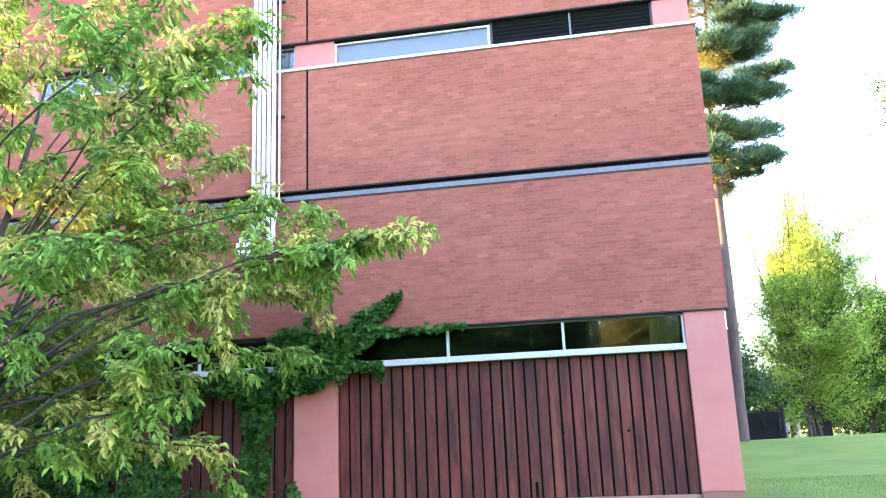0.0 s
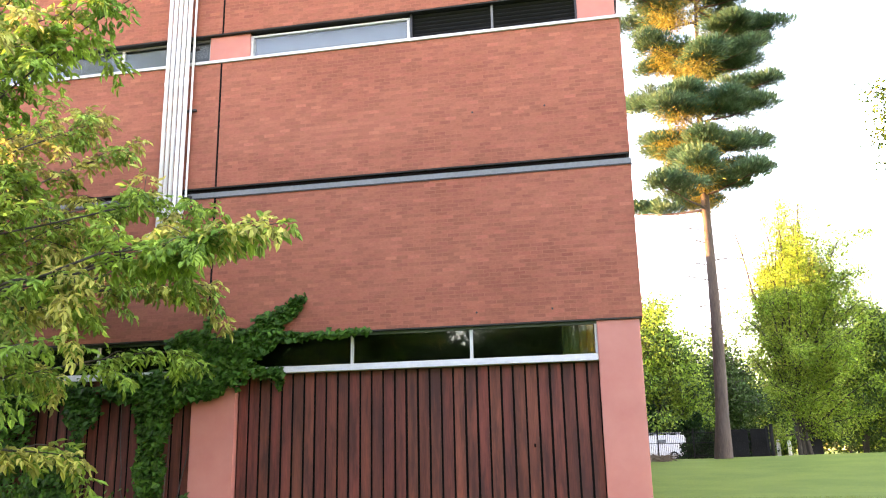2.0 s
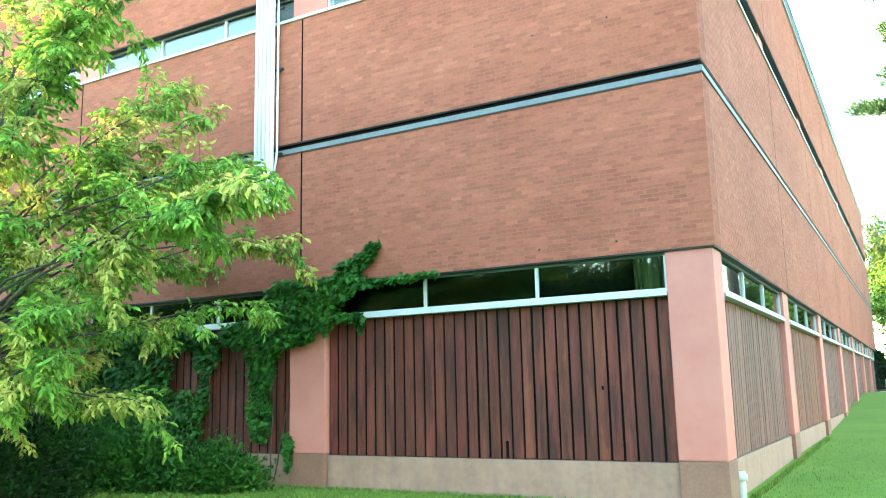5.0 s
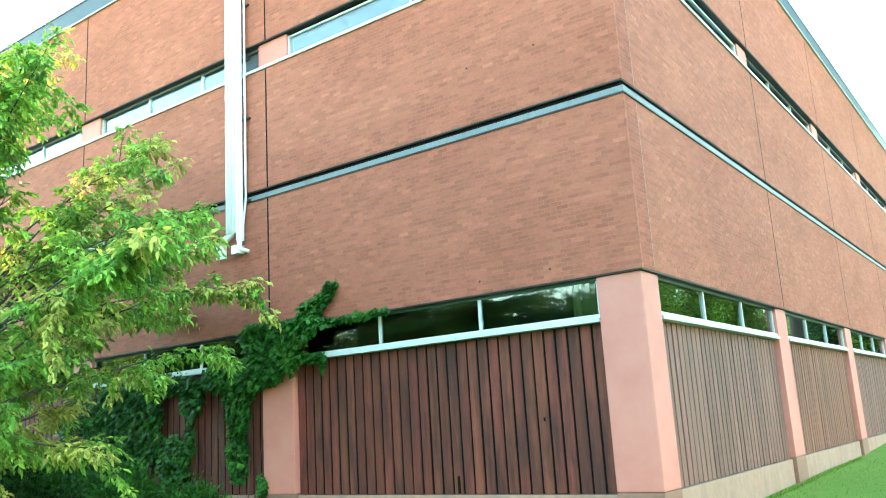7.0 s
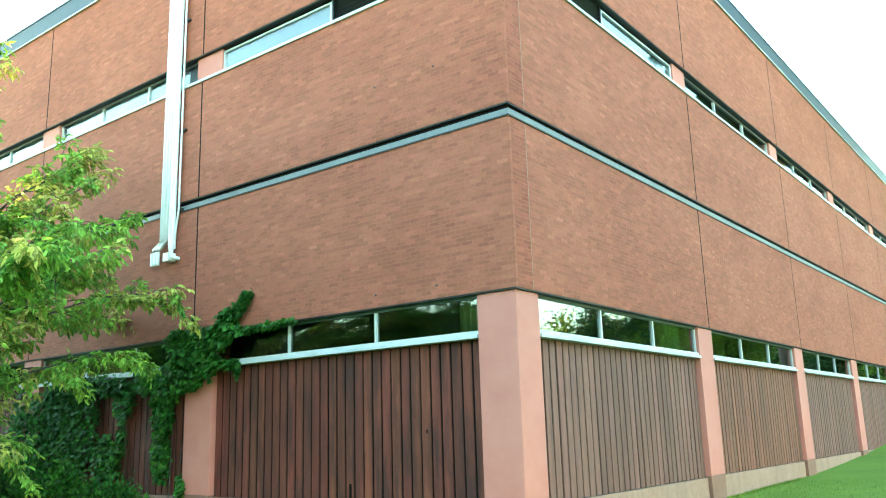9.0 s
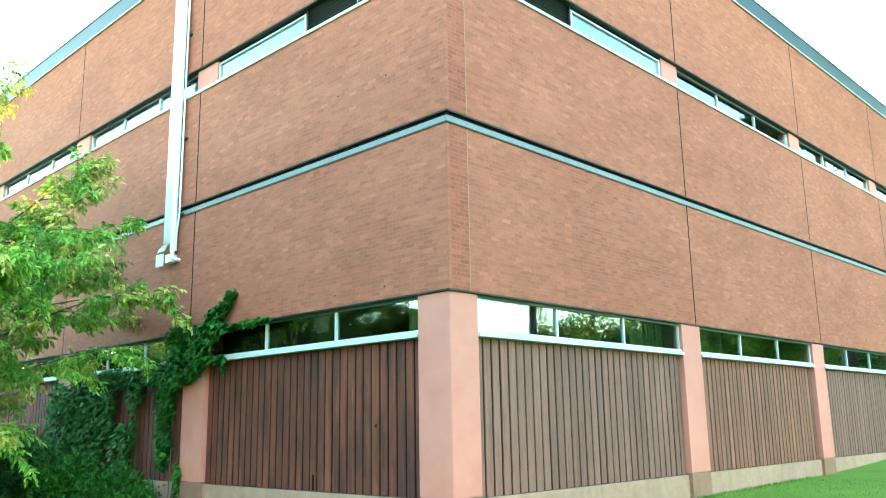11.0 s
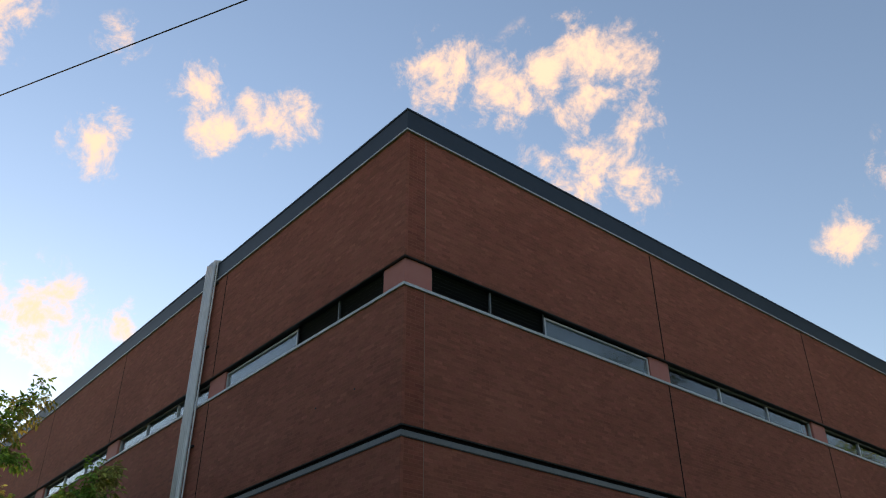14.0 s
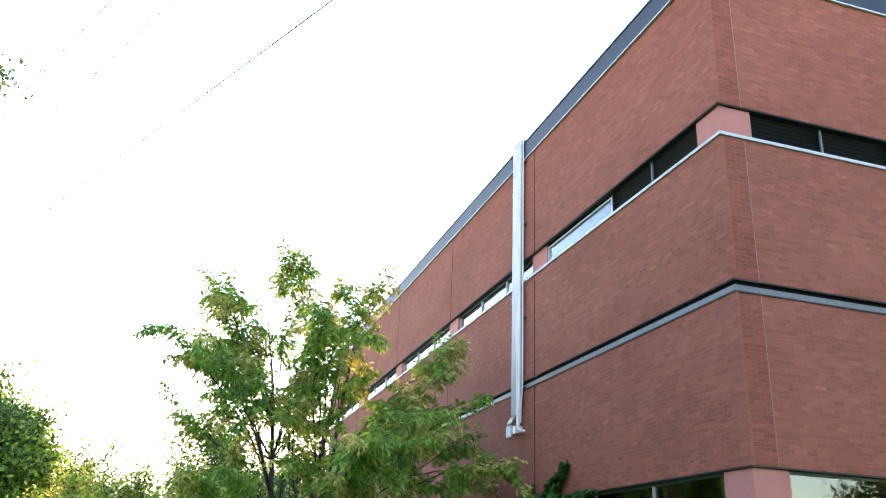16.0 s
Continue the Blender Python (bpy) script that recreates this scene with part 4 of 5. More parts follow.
for k, (x, h) in enumerate(((-1.5, 3.6), (1.2, 4.2), (3.9, 3.8), (6.6, 4.3), (9.4, 3.7))):
    shrub("hedge_shrub", "tall dark hedge shrub behind the parked van", (x, 79.5, rise(x, 79.5)), (1.9, 1.3, h), 6500, M_YEW, 60 + k, (0.34, 0.22))


# ---- the white pine on the lawn ----
def pine():
    rs = np.random.RandomState(21)
    x, y = 8.45, 50.0
    z0 = rise(x, y) - 0.1
    t = tagged(new("pine_tree"), "tall white pine with bare trunk and layered sunlit crown", "tree")
    tr = np.array([(x + 0.035 * (z - 1) + 0.12 * math.sin(z * 0.25), y, z) for z in np.linspace(z0, 34.2, 16)])
    rad = np.concatenate([[0.52, 0.37], np.linspace(0.34, 0.05, 14)])
    tubes = [tube(tr, rad, 12)]
    twig = []
    for z in (9.6, 11.0, 11.9, 12.2, 13.2, 14.0, 10.4):
        a = np.array([np.interp(z, tr[:, 2], tr[:, 0]), y, z])
        g = a + np.array([rs.choice([-1, 1], p=[0.3, 0.7]) * rs.uniform(1.2, 3.2), rs.normal(0, 0.6), rs.uniform(-0.3, 0.5)])
        twig.append(tube(bend(rs, a, g, 6, 0.1, 0.05), np.linspace(0.05, 0.012, 6), 5))
    blobs, inner = [], []
    # whorls of boughs: (height, reach)
    for z, reach in ((15.7, 6.2), (17.1, 3.4), (19.0, 4.6), (20.8, 5.6), (22.7, 5.7), (24.7, 4.0), (27.0, 5.6), (29.0, 5.2), (31.2, 3.9), (33.2, 2.3)):
        start = rs.uniform(0, 6.28)
        for k in range(6):
            an = start + k * 2 * math.pi / 6 + rs.normal(0, 0.3)
            ln = reach * rs.uniform(0.35, 1.0)
            if z < 16 and math.cos(an) > -0.3:
                continue
            zb = z - 0.4 + (rs.normal(0, 0.5) if z > 16 else 0)
            a = np.array([np.interp(zb, tr[:, 2], tr[:, 0]), y, zb])
            g = a + np.array([math.cos(an) * ln, math.sin(an) * ln, rs.uniform(-0.1, 1.1)])
            b = bend(rs, a, g, 7, -0.05 * ln, 0.06)
            tubes.append(tube(b, np.linspace(0.08, 0.02, 7), 5))
            side = np.array([-(g - a)[1], (g - a)[0], 0]) / ln
            # old needles, mostly on the sunward side: their gold also paints in the sunlight
            inner += [a + (g - a) * u + side * rs.normal(0, 0.3) - [0, 0, 0.15] for u in (0.3, 0.45, 0.6)] if z > 16 and ((math.cos(an) < 0.35 and rs.rand() < 0.7) or rs.rand() < 0.2) else []
            for u in (0.55, 0.75, 0.95):
                for w in (-1, 0, 1):
                    p = a + (g - a) * (u + 0.05 * rs.normal()) + side * w * (1.15 - u) * ln * 0.28
                    blobs.append(p + rs.normal(0, 0.12, 3))
    child("trunk", tubes_mesh("trunk", tubes, M_PINEBARK), t)
    child("dead_branches", tubes_mesh("dead_branches", twig, M_PINEBARK), t, "bare dead branches")
    bl = np.array(blobs)
    n = 240000
    k = rs.randint(len(bl), size=n)
    v = rs.normal(0, 1, (n, 3))
    v /= np.linalg.norm(v, axis=1)[:, None]
    v[:, 2] = np.abs(v[:, 2]) * 1.2 - 0.25
    pos = bl[k] + v * rs.rand(n, 1) ** 0.4 * [1.0, 1.0, 0.5]
    q = leaf_quads(rs, pos, v * [1, 1, 0.6] + [0, 0, 0.7], 0.36, 0.055, 0.0, 0.35)
    child("crown", quads_mesh("crown", q, M_NEEDLE), t, "layered tufts of green needles")
    il = np.array(inner)
    n = 40000
    v = rs.normal(0, 1, (n, 3)) * [0.5, 0.5, 0.28]
    q = leaf_quads(rs, il[rs.randint(len(il), size=n)] + v, v + [0, 0, -0.1], 0.3, 0.045, 0.1, 0.5)
    child("old_needles", quads_mesh("old_needles", q, M_NEEDLE_GOLD), t, "old needles inside the boughs, with golden sunlight put into their colour")
    # mound of roots and a heap of brush beside it
    h = tagged(new("brush_heap"), "small heap of cut brush on the lawn", "brush")
    c = np.array([5.0, 47.5, rise(5.0, 47.5)])
    tw = [tube(bend(rs, c + rs.normal(0, 0.4, 3) * [1, 1, 0], c + rs.normal(0, 0.6, 3) * [1, 1, 0] + [0, 0, rs.uniform(0.1, 0.45)], 5, 0.1, 0.05), np.linspace(0.025, 0.008, 5), 4) for _ in range(60)]
    child("twigs", tubes_mesh("twigs", tw, M_DIRT), h)


pine()

# ---- trees across the lawn and round the place ----
def far(x, y):
    return (x, y, rise(x, y) - 0.15)


broadleaf("maple_tree", "broad upright maple turning yellow at its top", far(14.8, 60), 18.4, (16.3, 60, 10.8), (6.6, 6.0, 8.4), 190, 15, 120000, (0.18, 0.095), (M_MAPLE, M_LEAF_Y), 31, 0.22, first=0.1, share=0.97, stems=6, cone=0.42, spread=0.34, shell=0.15)
broadleaf("maple_tree", "smaller green maple beside the road", far(19.3, 63), 13.0, (21.2, 63, 7.2), (4.6, 4.0, 5.6), 70, 13, 36000, (0.28, 0.15), (M_OAK, M_MAPLE), 32, 0.2, first=0.2, share=0.7, stems=2, cone=0.3)
broadleaf("maple_tree", "smaller green maple beside the road", far(26.5, 64), 11.0, (26.5, 64, 7.0), (4.6, 4.0, 4.6), 90, 9, 22000, (0.28, 0.15), (M_OAK,), 33, 0.2, first=0.2, stems=2, cone=0.2)
broadleaf("tree", "round leafy tree behind the black fence", far(7.2, 82), 16.2, (7.4, 82, 8.6), (5.6, 4.5, 7.0), 70, 14, 40000, (0.32, 0.2), (M_MAPLE, M_OAK), 34, 0.25, first=0.15, share=0.75)
broadleaf("tree", "round leafy tree behind the black fence", far(13.4, 88), 14.0, (13.4, 88, 7.6), (5.5, 4.5, 6.0), 100, 9, 26000, (0.34, 0.2), (M_OAK,), 35, 0.25, first=0.15)
broadleaf("tree", "tall dark tree behind the black fence", far(5.0, 100), 22.0, (5.4, 100, 15.0), (5.2, 4.5, 6.8), 100, 9, 24000, (0.38, 0.22), (M_OAK,), 36, 0.3, first=0.2)
broadleaf("tree", "thin pale tree seen against the bright sky", far(0.5, 92), 16.5, (0.4, 92, 8.6), (2.4, 2.4, 7.6), 60, 8, 3800, (0.42, 0.22), (M_LEAF_Y, M_MAPLE), 37, 0.22, first=0.1, share=0.5, cone=0.6)
broadleaf("tree", "thin dark tree against the bright sky", far(-4.5, 88), 14.0, (-4.5, 88, 8), (4.0, 3.0, 5.5), 70, 8, 9000, (0.45, 0.26), (M_OAK,), 38, 0.25, first=0.15)
ROW = [(33, 70, 12), (38, 92, 15), (45, 80, 14), (25, 100, 13), (52, 66, 13), (31, 112, 15), (-14, 95, 13), (18, 115, 14), (60, 95, 16), (10, 118, 13), (20, 96, 10), (27, 90, 10), (33, 86, 11)]
for k, (x, y, h) in enumerate(ROW):
    broadleaf("tree", "green park tree in the distance", far(x, y), h, (x, y, h * 0.55), (h * 0.36, h * 0.34, h * 0.46), 60, 8, 12000, (0.45, 0.26), (M_OAK, M_MAPLE), 50 + k, 0.25, first=0.15, share=0.6 + 0.3 * (k % 2))
broadleaf("tree", "tall leafy tree at the edge of the lawn", far(23.5, 44), 23.5, (23.8, 44, 17.6), (7.0, 5.4, 5.4), 90, 10, 52000, (0.24, 0.14), (M_OAK,), 71, 0.28, first=0.55,
          targets=((16.3, 44, 19.4), (16.4, 43.6, 17.9), (16.5, 44.3, 15.3), (17.6, 43.5, 16.6), (18.0, 44.4, 18.6), (17.6, 43.8, 15.0), (17.2, 44, 17.2), (18.6, 44, 20.0)))
# low ones form the backdrop; tall, mostly hidden ones are added to block the sun
WEST = [(-12, 74, 14), (-17, 86, 15), (-26, 96, 15), (-33, 84, 16), (-62, 11, 17), (-64, 20, 17.5), (-60, 25, 13), (-20, 78, 17), (-32, 70, 18), (-44, 62, 18), (-52, 50, 18), (-44, 14, 8.0), (-52, 22, 9.0), (-46, 7.5, 6.6), (-60, 10, 9.5), (-58, -4, 11), (-40, -12, 12), (-66, 30, 12), (-50, -24, 13), (-72, 18, 13), (-70, 0, 13)]
for k, (x, y, h) in enumerate(WEST):
    broadleaf("tree", "green backdrop and sun-blocking tree beyond the building's far end", (x, y, -0.15), h, (x, y, h * 0.52), (h * 0.42, h * 0.4, h * 0.46), 80, 8, 11500, (0.36, 0.22), (M_OAK, M_LEAF_Y), 80 + k, 0.22, first=0.1, share=0.8)
broadleaf("tree", "dense round green tree beyond the building", (-33.5, -1.6, -0.15), 10.8, (-33.5, -1.6, 6.0), (4.3, 4.2, 4.7), 110, 12, 52000, (0.28, 0.18), (M_MAPLE, M_OAK), 131, 0.25, first=0.15, share=0.6)
broadleaf("tree", "tall overhanging leafy tree beside the lawn", (-21, -10.5, -0.15), 24.5, (-20.6, -8.8, 20.0), (6.5, 6.2, 4.2), 70, 9, 22000, (0.3, 0.17), (M_OAK,), 132, 0.3, first=0.5,
          targets=((-20, -0.9, 20.4), (-20, -1.5, 19.2), (-20, -1.6, 21.0), (-19.6, -2.2, 20.0)))
for k, (x, y, h) in enumerate(((-26.5, 5.9, 6.4), (-28.0, 3.2, 6.2), (-25.0, 8.6, 7.0))):
    broadleaf("tree", "low bushy yellow-green tree beyond the box elder", (x, y, -0.15), h, (x, y, h * 0.52), (2.3, 2.2, h * 0.46), 60, 9, 12000, (0.2, 0.12), (M_MAPLE, M_LEAF_Y), 140 + k, 0.14, first=0.1, share=0.6)
# out of view, invented so that the front pane mirrors something golden
broadleaf("tree", "unseen golden yellow tree added to give the front window its yellow reflection", (3.6, -28, -0.15), 13.5, (3.6, -28, 7.4), (2.6, 2.4, 6.0), 70, 9, 14000, (0.3, 0.18), (M_LEAF_Y,), 151, 0.2, first=0.15)
# added trees: eastern ones dim the side wall, southern ones darken the panes' reflections
LIGHT_BLOCKING_TREES = [(44, 30, 13), (-43, -6, 11), (-27, -11, 6.8), (31, -3, 18), (32, 8, 19), (34, 18, 19), (30, -12, 16), (42, 26, 18), (-44, -34, 14), (-36, -38, 15), (-28, -35, 13), (-21, -39, 15), (-14, -36, 14), (-7, -38, 13), (-1, -36, 14.5), (6, -38, 13), (12, -35, 14), (19, -38, 15), (26, -34, 13), (-24, -46, 17), (-4, -47, 17), (14, -47, 17), (-17, -31, 12), (-10, -31, 12.5), (-3.5, -32, 12.5), (10, -31, 12), (-30, -27, 13), (-23, -29, 13), (-37, -29, 14), (-43, -24, 14), (-48, -17, 13)]
for k, (x, y, h) in enumerate(LIGHT_BLOCKING_TREES):
    broadleaf("tree", "green tree added off view to shade the side wall and fill window reflections", (x, y, -0.15), h, (x, y, h * 0.55), (h * 0.38, h * 0.36, h * 0.44), 60, 8, 8000, (0.5, 0.3), (M_OAK,), 100 + k, 0.22, first=0.15)


# ---- road, kerb and what stands along them ----
def strip(name, y0, y1, lift, mat, label, category):
    vs, fs = [], []
    xs = np.linspace(-30, 90, 121)
    for i, x in enumerate(xs):
        for y in (y0, y1):
            vs += [(x, y, rise(x, y) + lift), (x, y, rise(x, y) - 0.3)]
        if i:
            k = 4 * i
            fs += [(k - 4, k, k + 2, k - 2), (k - 3, k + 1, k, k - 4), (k - 2, k + 2, k + 3, k - 1)]
    return tagged(new(name, mesh_of(name, vs, fs, mat)), label, category, "", "structure")


strip("road", 69.0, 78.0, 0.05, M_ASPHALT, "light grey asphalt road beyond the lawn", "road")
strip("kerb", 68.6, 69.0, 0.16, M_POST, "pale concrete kerb along the road", "kerb")


def lathe_wheel(parent, x, y, z, r):
    w = child("wheel", tubes_mesh("wheel", [tube([(x, y - 0.11, z), (x, y - 0.1, z), (x, y + 0.1, z), (x, y + 0.11, z)], [r * 0.6, r, r, r * 0.6], 18)], M_RUBBER), parent)
    child("rim", tubes_mesh("rim", [tube([(x, y - 0.115, z), (x, y - 0.112, z), (x, y - 0.08, z)], [0.01, r * 0.55, r * 0.6], 14)], M_RIM), w)


def vehicle(name, label, category, at, heading, profile, width, glasses, wheels, wheel_r, rack=False):
    """A body from its side outline, narrowed towards the roof, with glass, wheels and lamps."""
    t = tagged(new(name), label, category)
    hmax = max(p[1] for p in profile)
    n = len(profile)
    vs = []
    for s in (-1, 1):
        for x, z in profile:
            tuck = 1 - 0.14 * max(0, (z - 0.95) / (hmax - 0.95)) if z > 0.95 else 1.0
            vs.append((x, s * width / 2 * tuck, z))
    fs = [tuple(range(n))[::-1], tuple(range(n, 2 * n))] + [(i, (i + 1) % n, n + (i + 1) % n, n + i) for i in range(n)]
    ob = child("body", mesh_of("body", vs, fs, M_PAINT), t)
    bv = ob.modifiers.new("round", "BEVEL")
    bv.width, bv.segments, bv.limit_method = 0.06, 2, "ANGLE"
    for g in glasses:
        for s in (-1, 1):
            p = [(x, s * (width / 2 * (1 - 0.14 * max(0, (z - 0.95) / (hmax - 0.95))) + 0.006), z) for x, z in g]
            p2 = [(x, y - s * 0.03, z) for x, y, z in p]
            m = len(p)
            child("window", mesh_of("window", p + p2, [tuple(range(m)), tuple(range(m, 2 * m))[::-1]] + [(i, (i + 1) % m, m + (i + 1) % m, m + i) for i in range(m)], M_CARGLASS), t)
    for x in wheels:
        for s in (-1, 1):
            lathe_wheel(t, x, s * (width / 2 - 0.06), wheel_r, wheel_r)
    for s in (-1, 1):
        part("headlight", box_bm((profile[0][0] - 0.01, s * width * 0.36 - 0.14, 0.68), (profile[0][0] + 0.12, s * width * 0.36 + 0.14, 0.84), 0.03), M_RIM, t)
    part("bumper", box_bm((profile[0][0] - 0.06, -width / 2 + 0.03, 0.36), (profile[0][0] + 0.14, width / 2 - 0.03, 0.56), 0.04), M_DARK, t)
    if rack:
        for x in (1.9, 2.9, 3.9, 4.7):
            part("rack_bar", box_bm((x, -width * 0.42, hmax), (x + 0.05, width * 0.42, hmax + 0.12)), M_RIM, t)
        for s in (-0.3, 0.1, 0.35):
            part("ladder_rail", box_bm((1.7, s * width, hmax + 0.12), (4.9, s * width + 0.06, hmax + 0.2), 0.01), M_RIM, t)
    t.matrix_world = pose(*at, 0, 0, heading)
    return t


VAN = [(0.0, 0.42), (0.0, 0.9), (0.12, 1.02), (0.95, 1.15), (1.65, 1.86), (2.1, 1.98), (5.0, 1.98), (5.12, 1.8), (5.15, 0.5), (5.0, 0.36), (0.2, 0.36)]
vehicle("van", "white work van with roof rack parked behind the fence", "van", (3.2, 71.8, rise(4, 72) + 0.05), 4, VAN, 1.95,
        [[(1.12, 1.2), (1.68, 1.78), (2.15, 1.78), (2.15, 1.2)], [(3.0, 1.38), (3.0, 1.62), (3.6, 1.62), (3.6, 1.38)]], (0.95, 4.15), 0.36, rack=True)
CAR = [(0.0, 0.40), (0.0, 0.68), (0.25, 0.78), (1.1, 0.92), (1.75, 1.38), (2.1, 1.46), (3.1, 1.44), (3.9, 1.05), (4.45, 0.98), (4.5, 0.45), (4.35, 0.3), (0.2, 0.3)]
for x, y in ((25.2, 71.5), (34.5, 71.8)):
    vehicle("car", "white saloon car parked along the road", "car", (x, y, rise(x, y) + 0.05), 2, CAR, 1.78, [[(1.3, 0.98), (1.8, 1.34), (2.4, 1.38), (2.4, 0.98)], [(2.5, 0.98), (2.5, 1.38), (3.05, 1.37), (3.6, 1.05)]], (0.85, 3.6), 0.32)


def fence():
    t = tagged(new("fence"), "black metal picket fence behind the pine", "fence")
    def post(x, y):
        z = rise(x, y)
        part("post", box_bm((x - 0.045, y - 0.045, z - 0.2), (x + 0.045, y + 0.045, z + 1.9), 0.008), M_FENCE, t)
    y = 57.0
    me = bpy.data.meshes.new("picket")
    bm = box_bm((-0.011, -0.011, 0), (0.011, 0.011, 1.75))
    bm.to_mesh(me)
    bm.free()
    me.materials.append(M_FENCE)
    x = 3.3
    while x < 12.3:
        ob = child("picket", me, t)
        ob.location = (x, y, rise(x, y) + 0.06)
        x += 0.115
    for x in np.arange(3.25, 12.5, 2.2):
        post(x, y)
    for z in (0.2, 1.0, 1.62):
        part("rail", box_bm((3.25, y - 0.02, rise(7, y) + z), (12.3, y + 0.02, rise(7, y) + z + 0.045)), M_FENCE, t)
    # solid dark gate leaves at the fence's end
    for x0 in (9.9, 11.1):
        part("gate_panel", box_bm((x0, y + 0.06, rise(x0, y) + 0.1), (x0 + 1.05, y + 0.1, rise(x0, y) + 1.75), 0.01), M_FENCE, t, "solid black gate leaf")


fence()


def bollard(x, y, h, mat, label):
    t = tagged(new("bollard"), label, "bollard", "bollards by the road")
    z = rise(x, y)
    child("post", tubes_mesh("post", [tube([(x, y, z - 0.2), (x, y, z + h - 0.08), (x, y, z + h - 0.02), (x, y, z + h)], [0.12, 0.12, 0.09, 0.001], 12)], mat), t)


bollard(13.6, 62.0, 1.25, M_POST, "pale painted post beside the road")
bollard(14.5, 63.0, 1.25, M_POST, "pale painted post beside the road")
bollard(12.6, 58.5, 2.1, M_FENCE, "thin black post beside the road")
bin_t = tagged(new("litter_bin"), "black square litter bin on the grass", "bin")
zb = rise(16.9, 60.5)
part("body", box_bm((15.1, 60.2, zb - 0.05), (16.0, 60.9, zb + 1.1), 0.03), M_FENCE, bin_t)
part("lid", box_bm((15.06, 60.16, zb + 1.1), (16.04, 60.94, zb + 1.2), 0.03), M_FENCE, bin_t)


# ---- small marks on the front wall ----
for x, z in ((0.36, 7.49), (1.65, 7.49), (1.6, 3.86), (0.33, 3.86)):
    me = tubes_mesh("wall_anchor", [tube([(x, F + 0.01, z), (x, F - 0.012, z), (x, F - 0.014, z)], [0.018, 0.018, 0.001], 8)], M_DARK)
    tagged(new("wall_anchor", me), "small dark steel anchor stud in the brick wall", "anchor", "anchor studs")


# ---- overhead cables ----
def cable(a, b, r, sag=0.25):
    a, b = np.array(a, float), np.array(b, float)
    n = 40
    u = np.linspace(0, 1, n)[:, None]
    p = a + (b - a) * u
    p[:, 2] -= 4 * sag * (u * (1 - u))[:, 0]
    me = tubes_mesh("cable", [tube(p, [r] * n, 6)], M_CABLE)
    tagged(new("overhead_cable", me), "thin black overhead cable crossing the sky", "cable", "overhead cables")


cable((-48, -14.5, 12.4), (40, 27.9, 12.4), 0.013)
cable((-48, -17.1, 12.3), (40, 25.65, 12.3), 0.008)
cable((-48, -18.0, 12.2), (40, 24.6, 12.2), 0.008)
for x, y in ((-48, -16.5), (40, 26.0)):
    t = tagged(new("utility_pole"), "tall wooden utility pole carrying the cables", "pole")
    child("pole", tubes_mesh("pole", [tube([(x, y, -0.3), (x, y, 13.2)], [0.17, 0.12], 10)], M_BARK), t)
    part("crossarm", box_bm((x - 0.06, y - 2.3, 12.1), (x + 0.06, y + 2.3, 12.25), 0.01), M_BARK, t)


# ---- grass blades near the wall ----
def tufts():
    rs = np.random.RandomState(9)
    n = 42000
    x = np.where(rs.rand(n) < 0.55, rs.uniform(-9, 9.5, n), rs.uniform(3.1, 14, n))
    y = np.where(x < 3.2, rs.uniform(11.3, F + 0.1, n), 12 + 16 * rs.rand(n) ** 1.6)
    near = rs.rand(n) < 0.12
    y = np.where(near & (x < 3.0), F + 0.06 - rs.rand(n) * 0.1, y)
    x = np.where(near & (y > F + 0.5), R + 0.02 + rs.rand(n) * 0.12, x)
    pos = np.stack([x, y, np.array([rise(a, b) for a, b in zip(x, y)]) - 0.01], 1)
    d = np.tile([[0, 0, 1.2]], (n, 1)) + rs.normal(0, 0.35, (n, 3))
    q = leaf_quads(rs, pos, d, 0.055, 0.012, -0.4, 0.25)
    q[:, :, 2] = np.where(near[:, None], q[:, 0:1, 2] + (q[:, :, 2] - q[:, 0:1, 2]) * 1.5, q[:, :, 2])
    tagged(new("grass", quads_mesh("grass", q, M_BLADE)), "short green grass blades along the wall", "grass", "", "stuff")


tufts()


# ---- brickwork ----
def brick_rows(side, a0, a1, z0, z1, seed):
    """Origins and lengths of the bricks of one panel, in running bond."""
    rng = np.random.RandomState(seed)
    rows = int(round((z1 - z0) / COURSE))
    ch = (z1 - z0) / rows
    lo, hi = min(a0, a1), max(a0, a1)
    s, e, zz = [], [], []
    for r in range(rows):
        x = lo - (PITCH * 0.5 if r % 2 else 0.0)
        st = np.arange(x, hi, PITCH)
        en = np.minimum(st + PITCH - 0.010, hi)
        st = np.maximum(st, lo)
        ok = en - st > 0.03
        s.append(st[ok])
        e.append(en[ok])
        zz.append(np.full(ok.sum(), z0 + r * ch))
    return np.concatenate(s), np.concatenate(e), np.concatenate(zz), ch - 0.010, rng


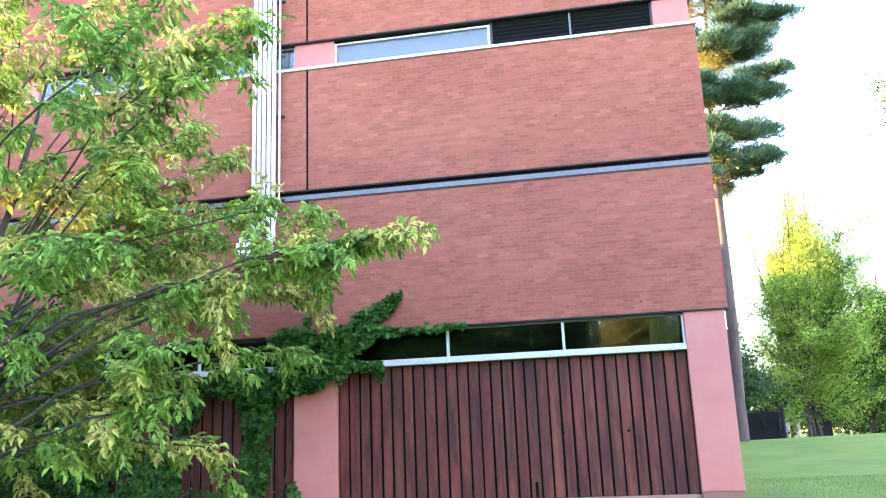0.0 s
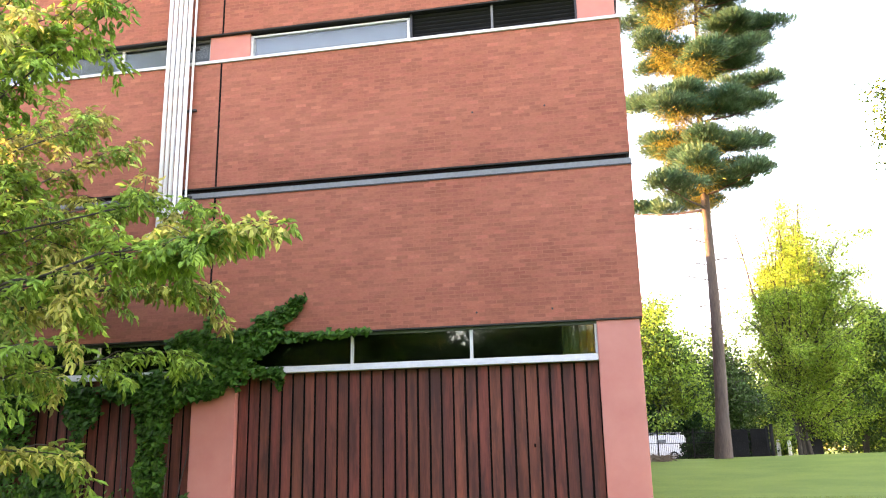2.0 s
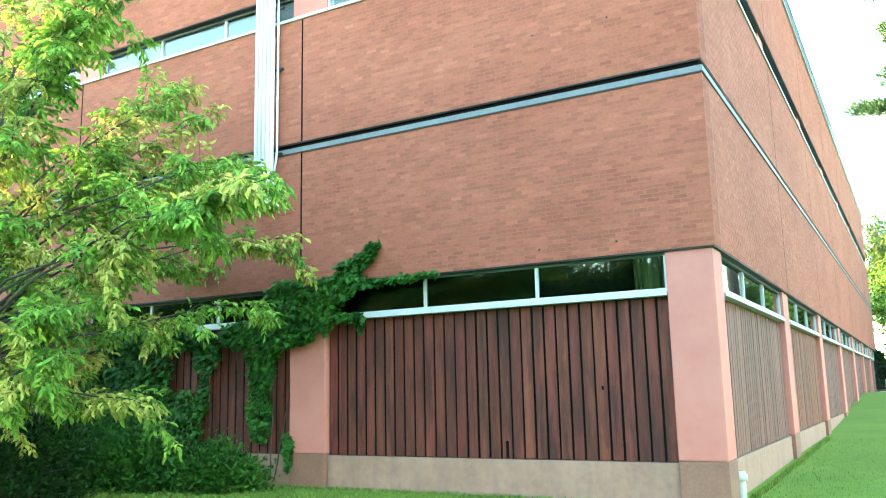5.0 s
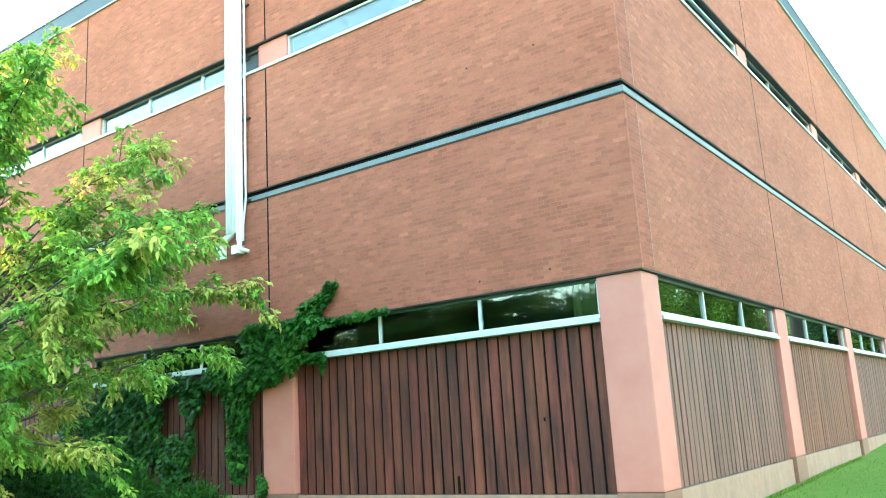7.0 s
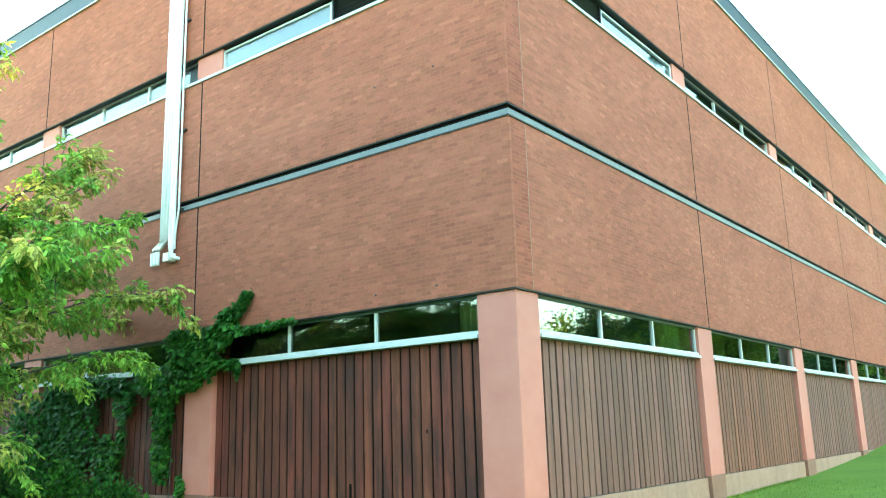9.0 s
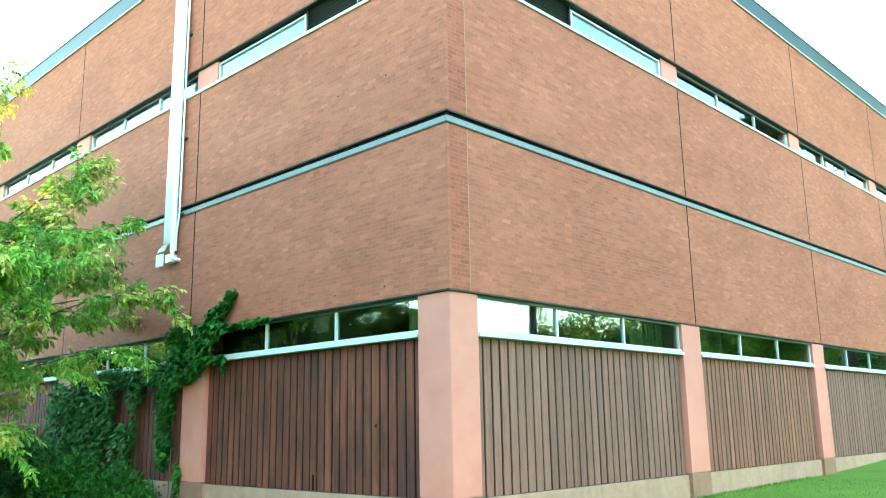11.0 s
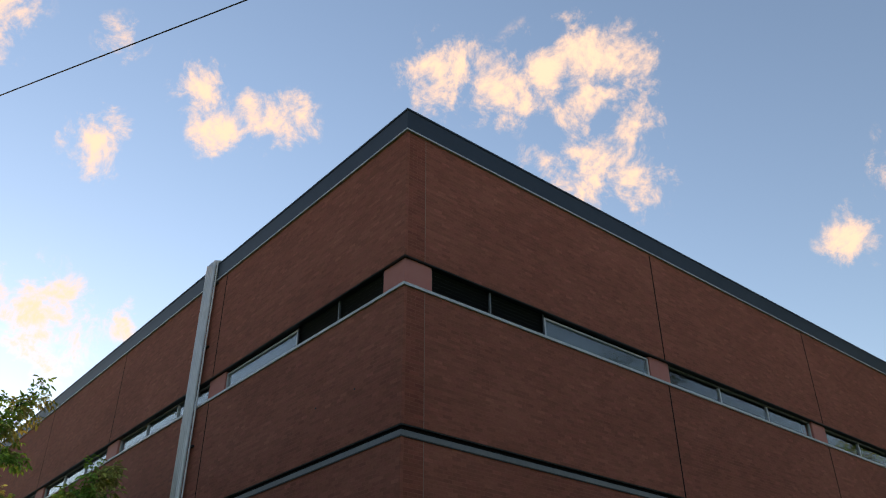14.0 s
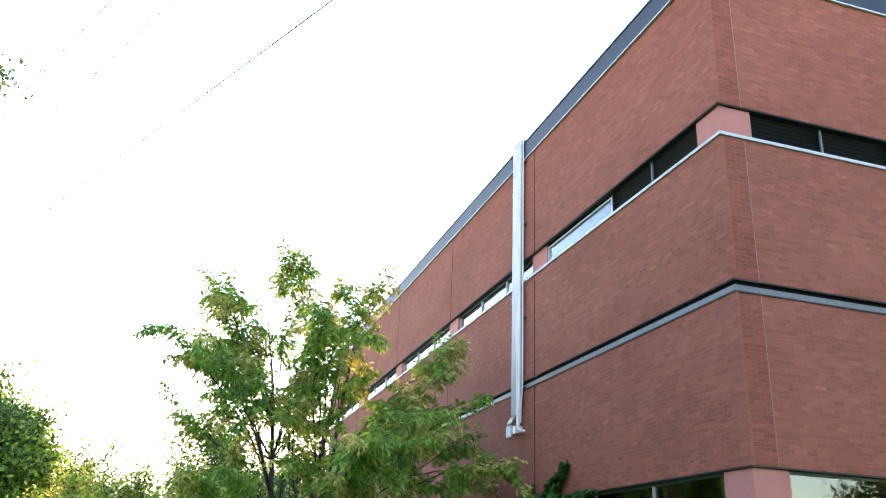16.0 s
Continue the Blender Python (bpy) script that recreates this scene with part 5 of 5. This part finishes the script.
def brick_boxes(side, s, e, z, h, rng):
    n = len(s)
    proud = rng.uniform(-0.0003, 0.0008, n)
    zj = rng.uniform(-0.001, 0.001, n)
    v = np.zeros((n, 8, 3))
    for k, (u, d, w) in enumerate([(0, 0, 0), (1, 0, 0), (1, 0, 1), (0, 0, 1), (0, 1, 0), (1, 1, 0), (1, 1, 1), (0, 1, 1)]):
        along = np.where(u, e, s)
        depth = np.where(d, 0.05, 0.0) - (0 if d else 1) * proud
        zz = z + w * h + zj
        if side == "f":
            v[:, k] = np.stack([along, F + depth, zz], 1)
        else:
            v[:, k] = np.stack([R - depth, along, zz], 1)
    f = np.array([(0, 1, 2, 3), (1, 5, 6, 2), (4, 0, 3, 7), (3, 2, 6, 7), (4, 5, 1, 0)])
    if side == "s":
        f = f[:, ::-1]
    faces = (np.arange(n)[:, None, None] * 8 + f[None]).reshape(-1, 4)
    return v.reshape(-1, 3), faces


def one_brick(side, length, h):
    v, f = brick_boxes(side, np.array([0.0]), np.array([length]), np.array([0.0]), h, np.random.RandomState(1))
    v = v - (np.array([0, F, 0]) if side == "f" else np.array([R, 0, 0]))
    return indexed_mesh("brick", v, f, M_BRICK)


def lay(side, k, a0, a1, seed, singles, mat=None):
    z0, z1 = BANDS[k]
    s, e, z, h, rng = brick_rows(side, a0, a1, z0, z1, seed)
    wall = WALLS[side, k]
    take = np.zeros(len(s), bool)
    if singles:
        # the stretch by the corner, just over the lower windows
        take = (s > 1.0) & (z < z0 + 1.55) if side == "f" else (e < 17.3) & (z < z0 + 1.55)
        shapes = {}
        for i in np.where(take)[0]:
            key = round(float(e[i] - s[i]), 3)
            if key not in shapes:
                shapes[key] = one_brick(side, key, h)
            ob = child("brick", shapes[key], wall)
            j = rng.uniform(-0.0004, 0.0004)
            ob.location = (s[i], F + j, z[i]) if side == "f" else (R + j, s[i], z[i])
    v, f = brick_boxes(side, s[~take], e[~take], z[~take], h, rng)
    ob = child("brickwork", indexed_mesh("brickwork", v, f, mat or M_BRICKS), wall)
    ob["kind"] = "stuff"


for k in range(3):
    for i in range(5):
        lay("f", k, FRONT_JOINTS[i] - (0.02 if i else 0), FRONT_JOINTS[i + 1] + 0.02, 200 + 10 * k + i, k == 0 and i == 0)
    for i in range(7):
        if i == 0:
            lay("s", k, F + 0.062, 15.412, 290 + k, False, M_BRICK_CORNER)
        lay("s", k, SIDE_JOINTS[i] + (0.02 if i else 0.478), SIDE_JOINTS[i + 1] - 0.02, 300 + 10 * k + i, k == 0 and i == 0)
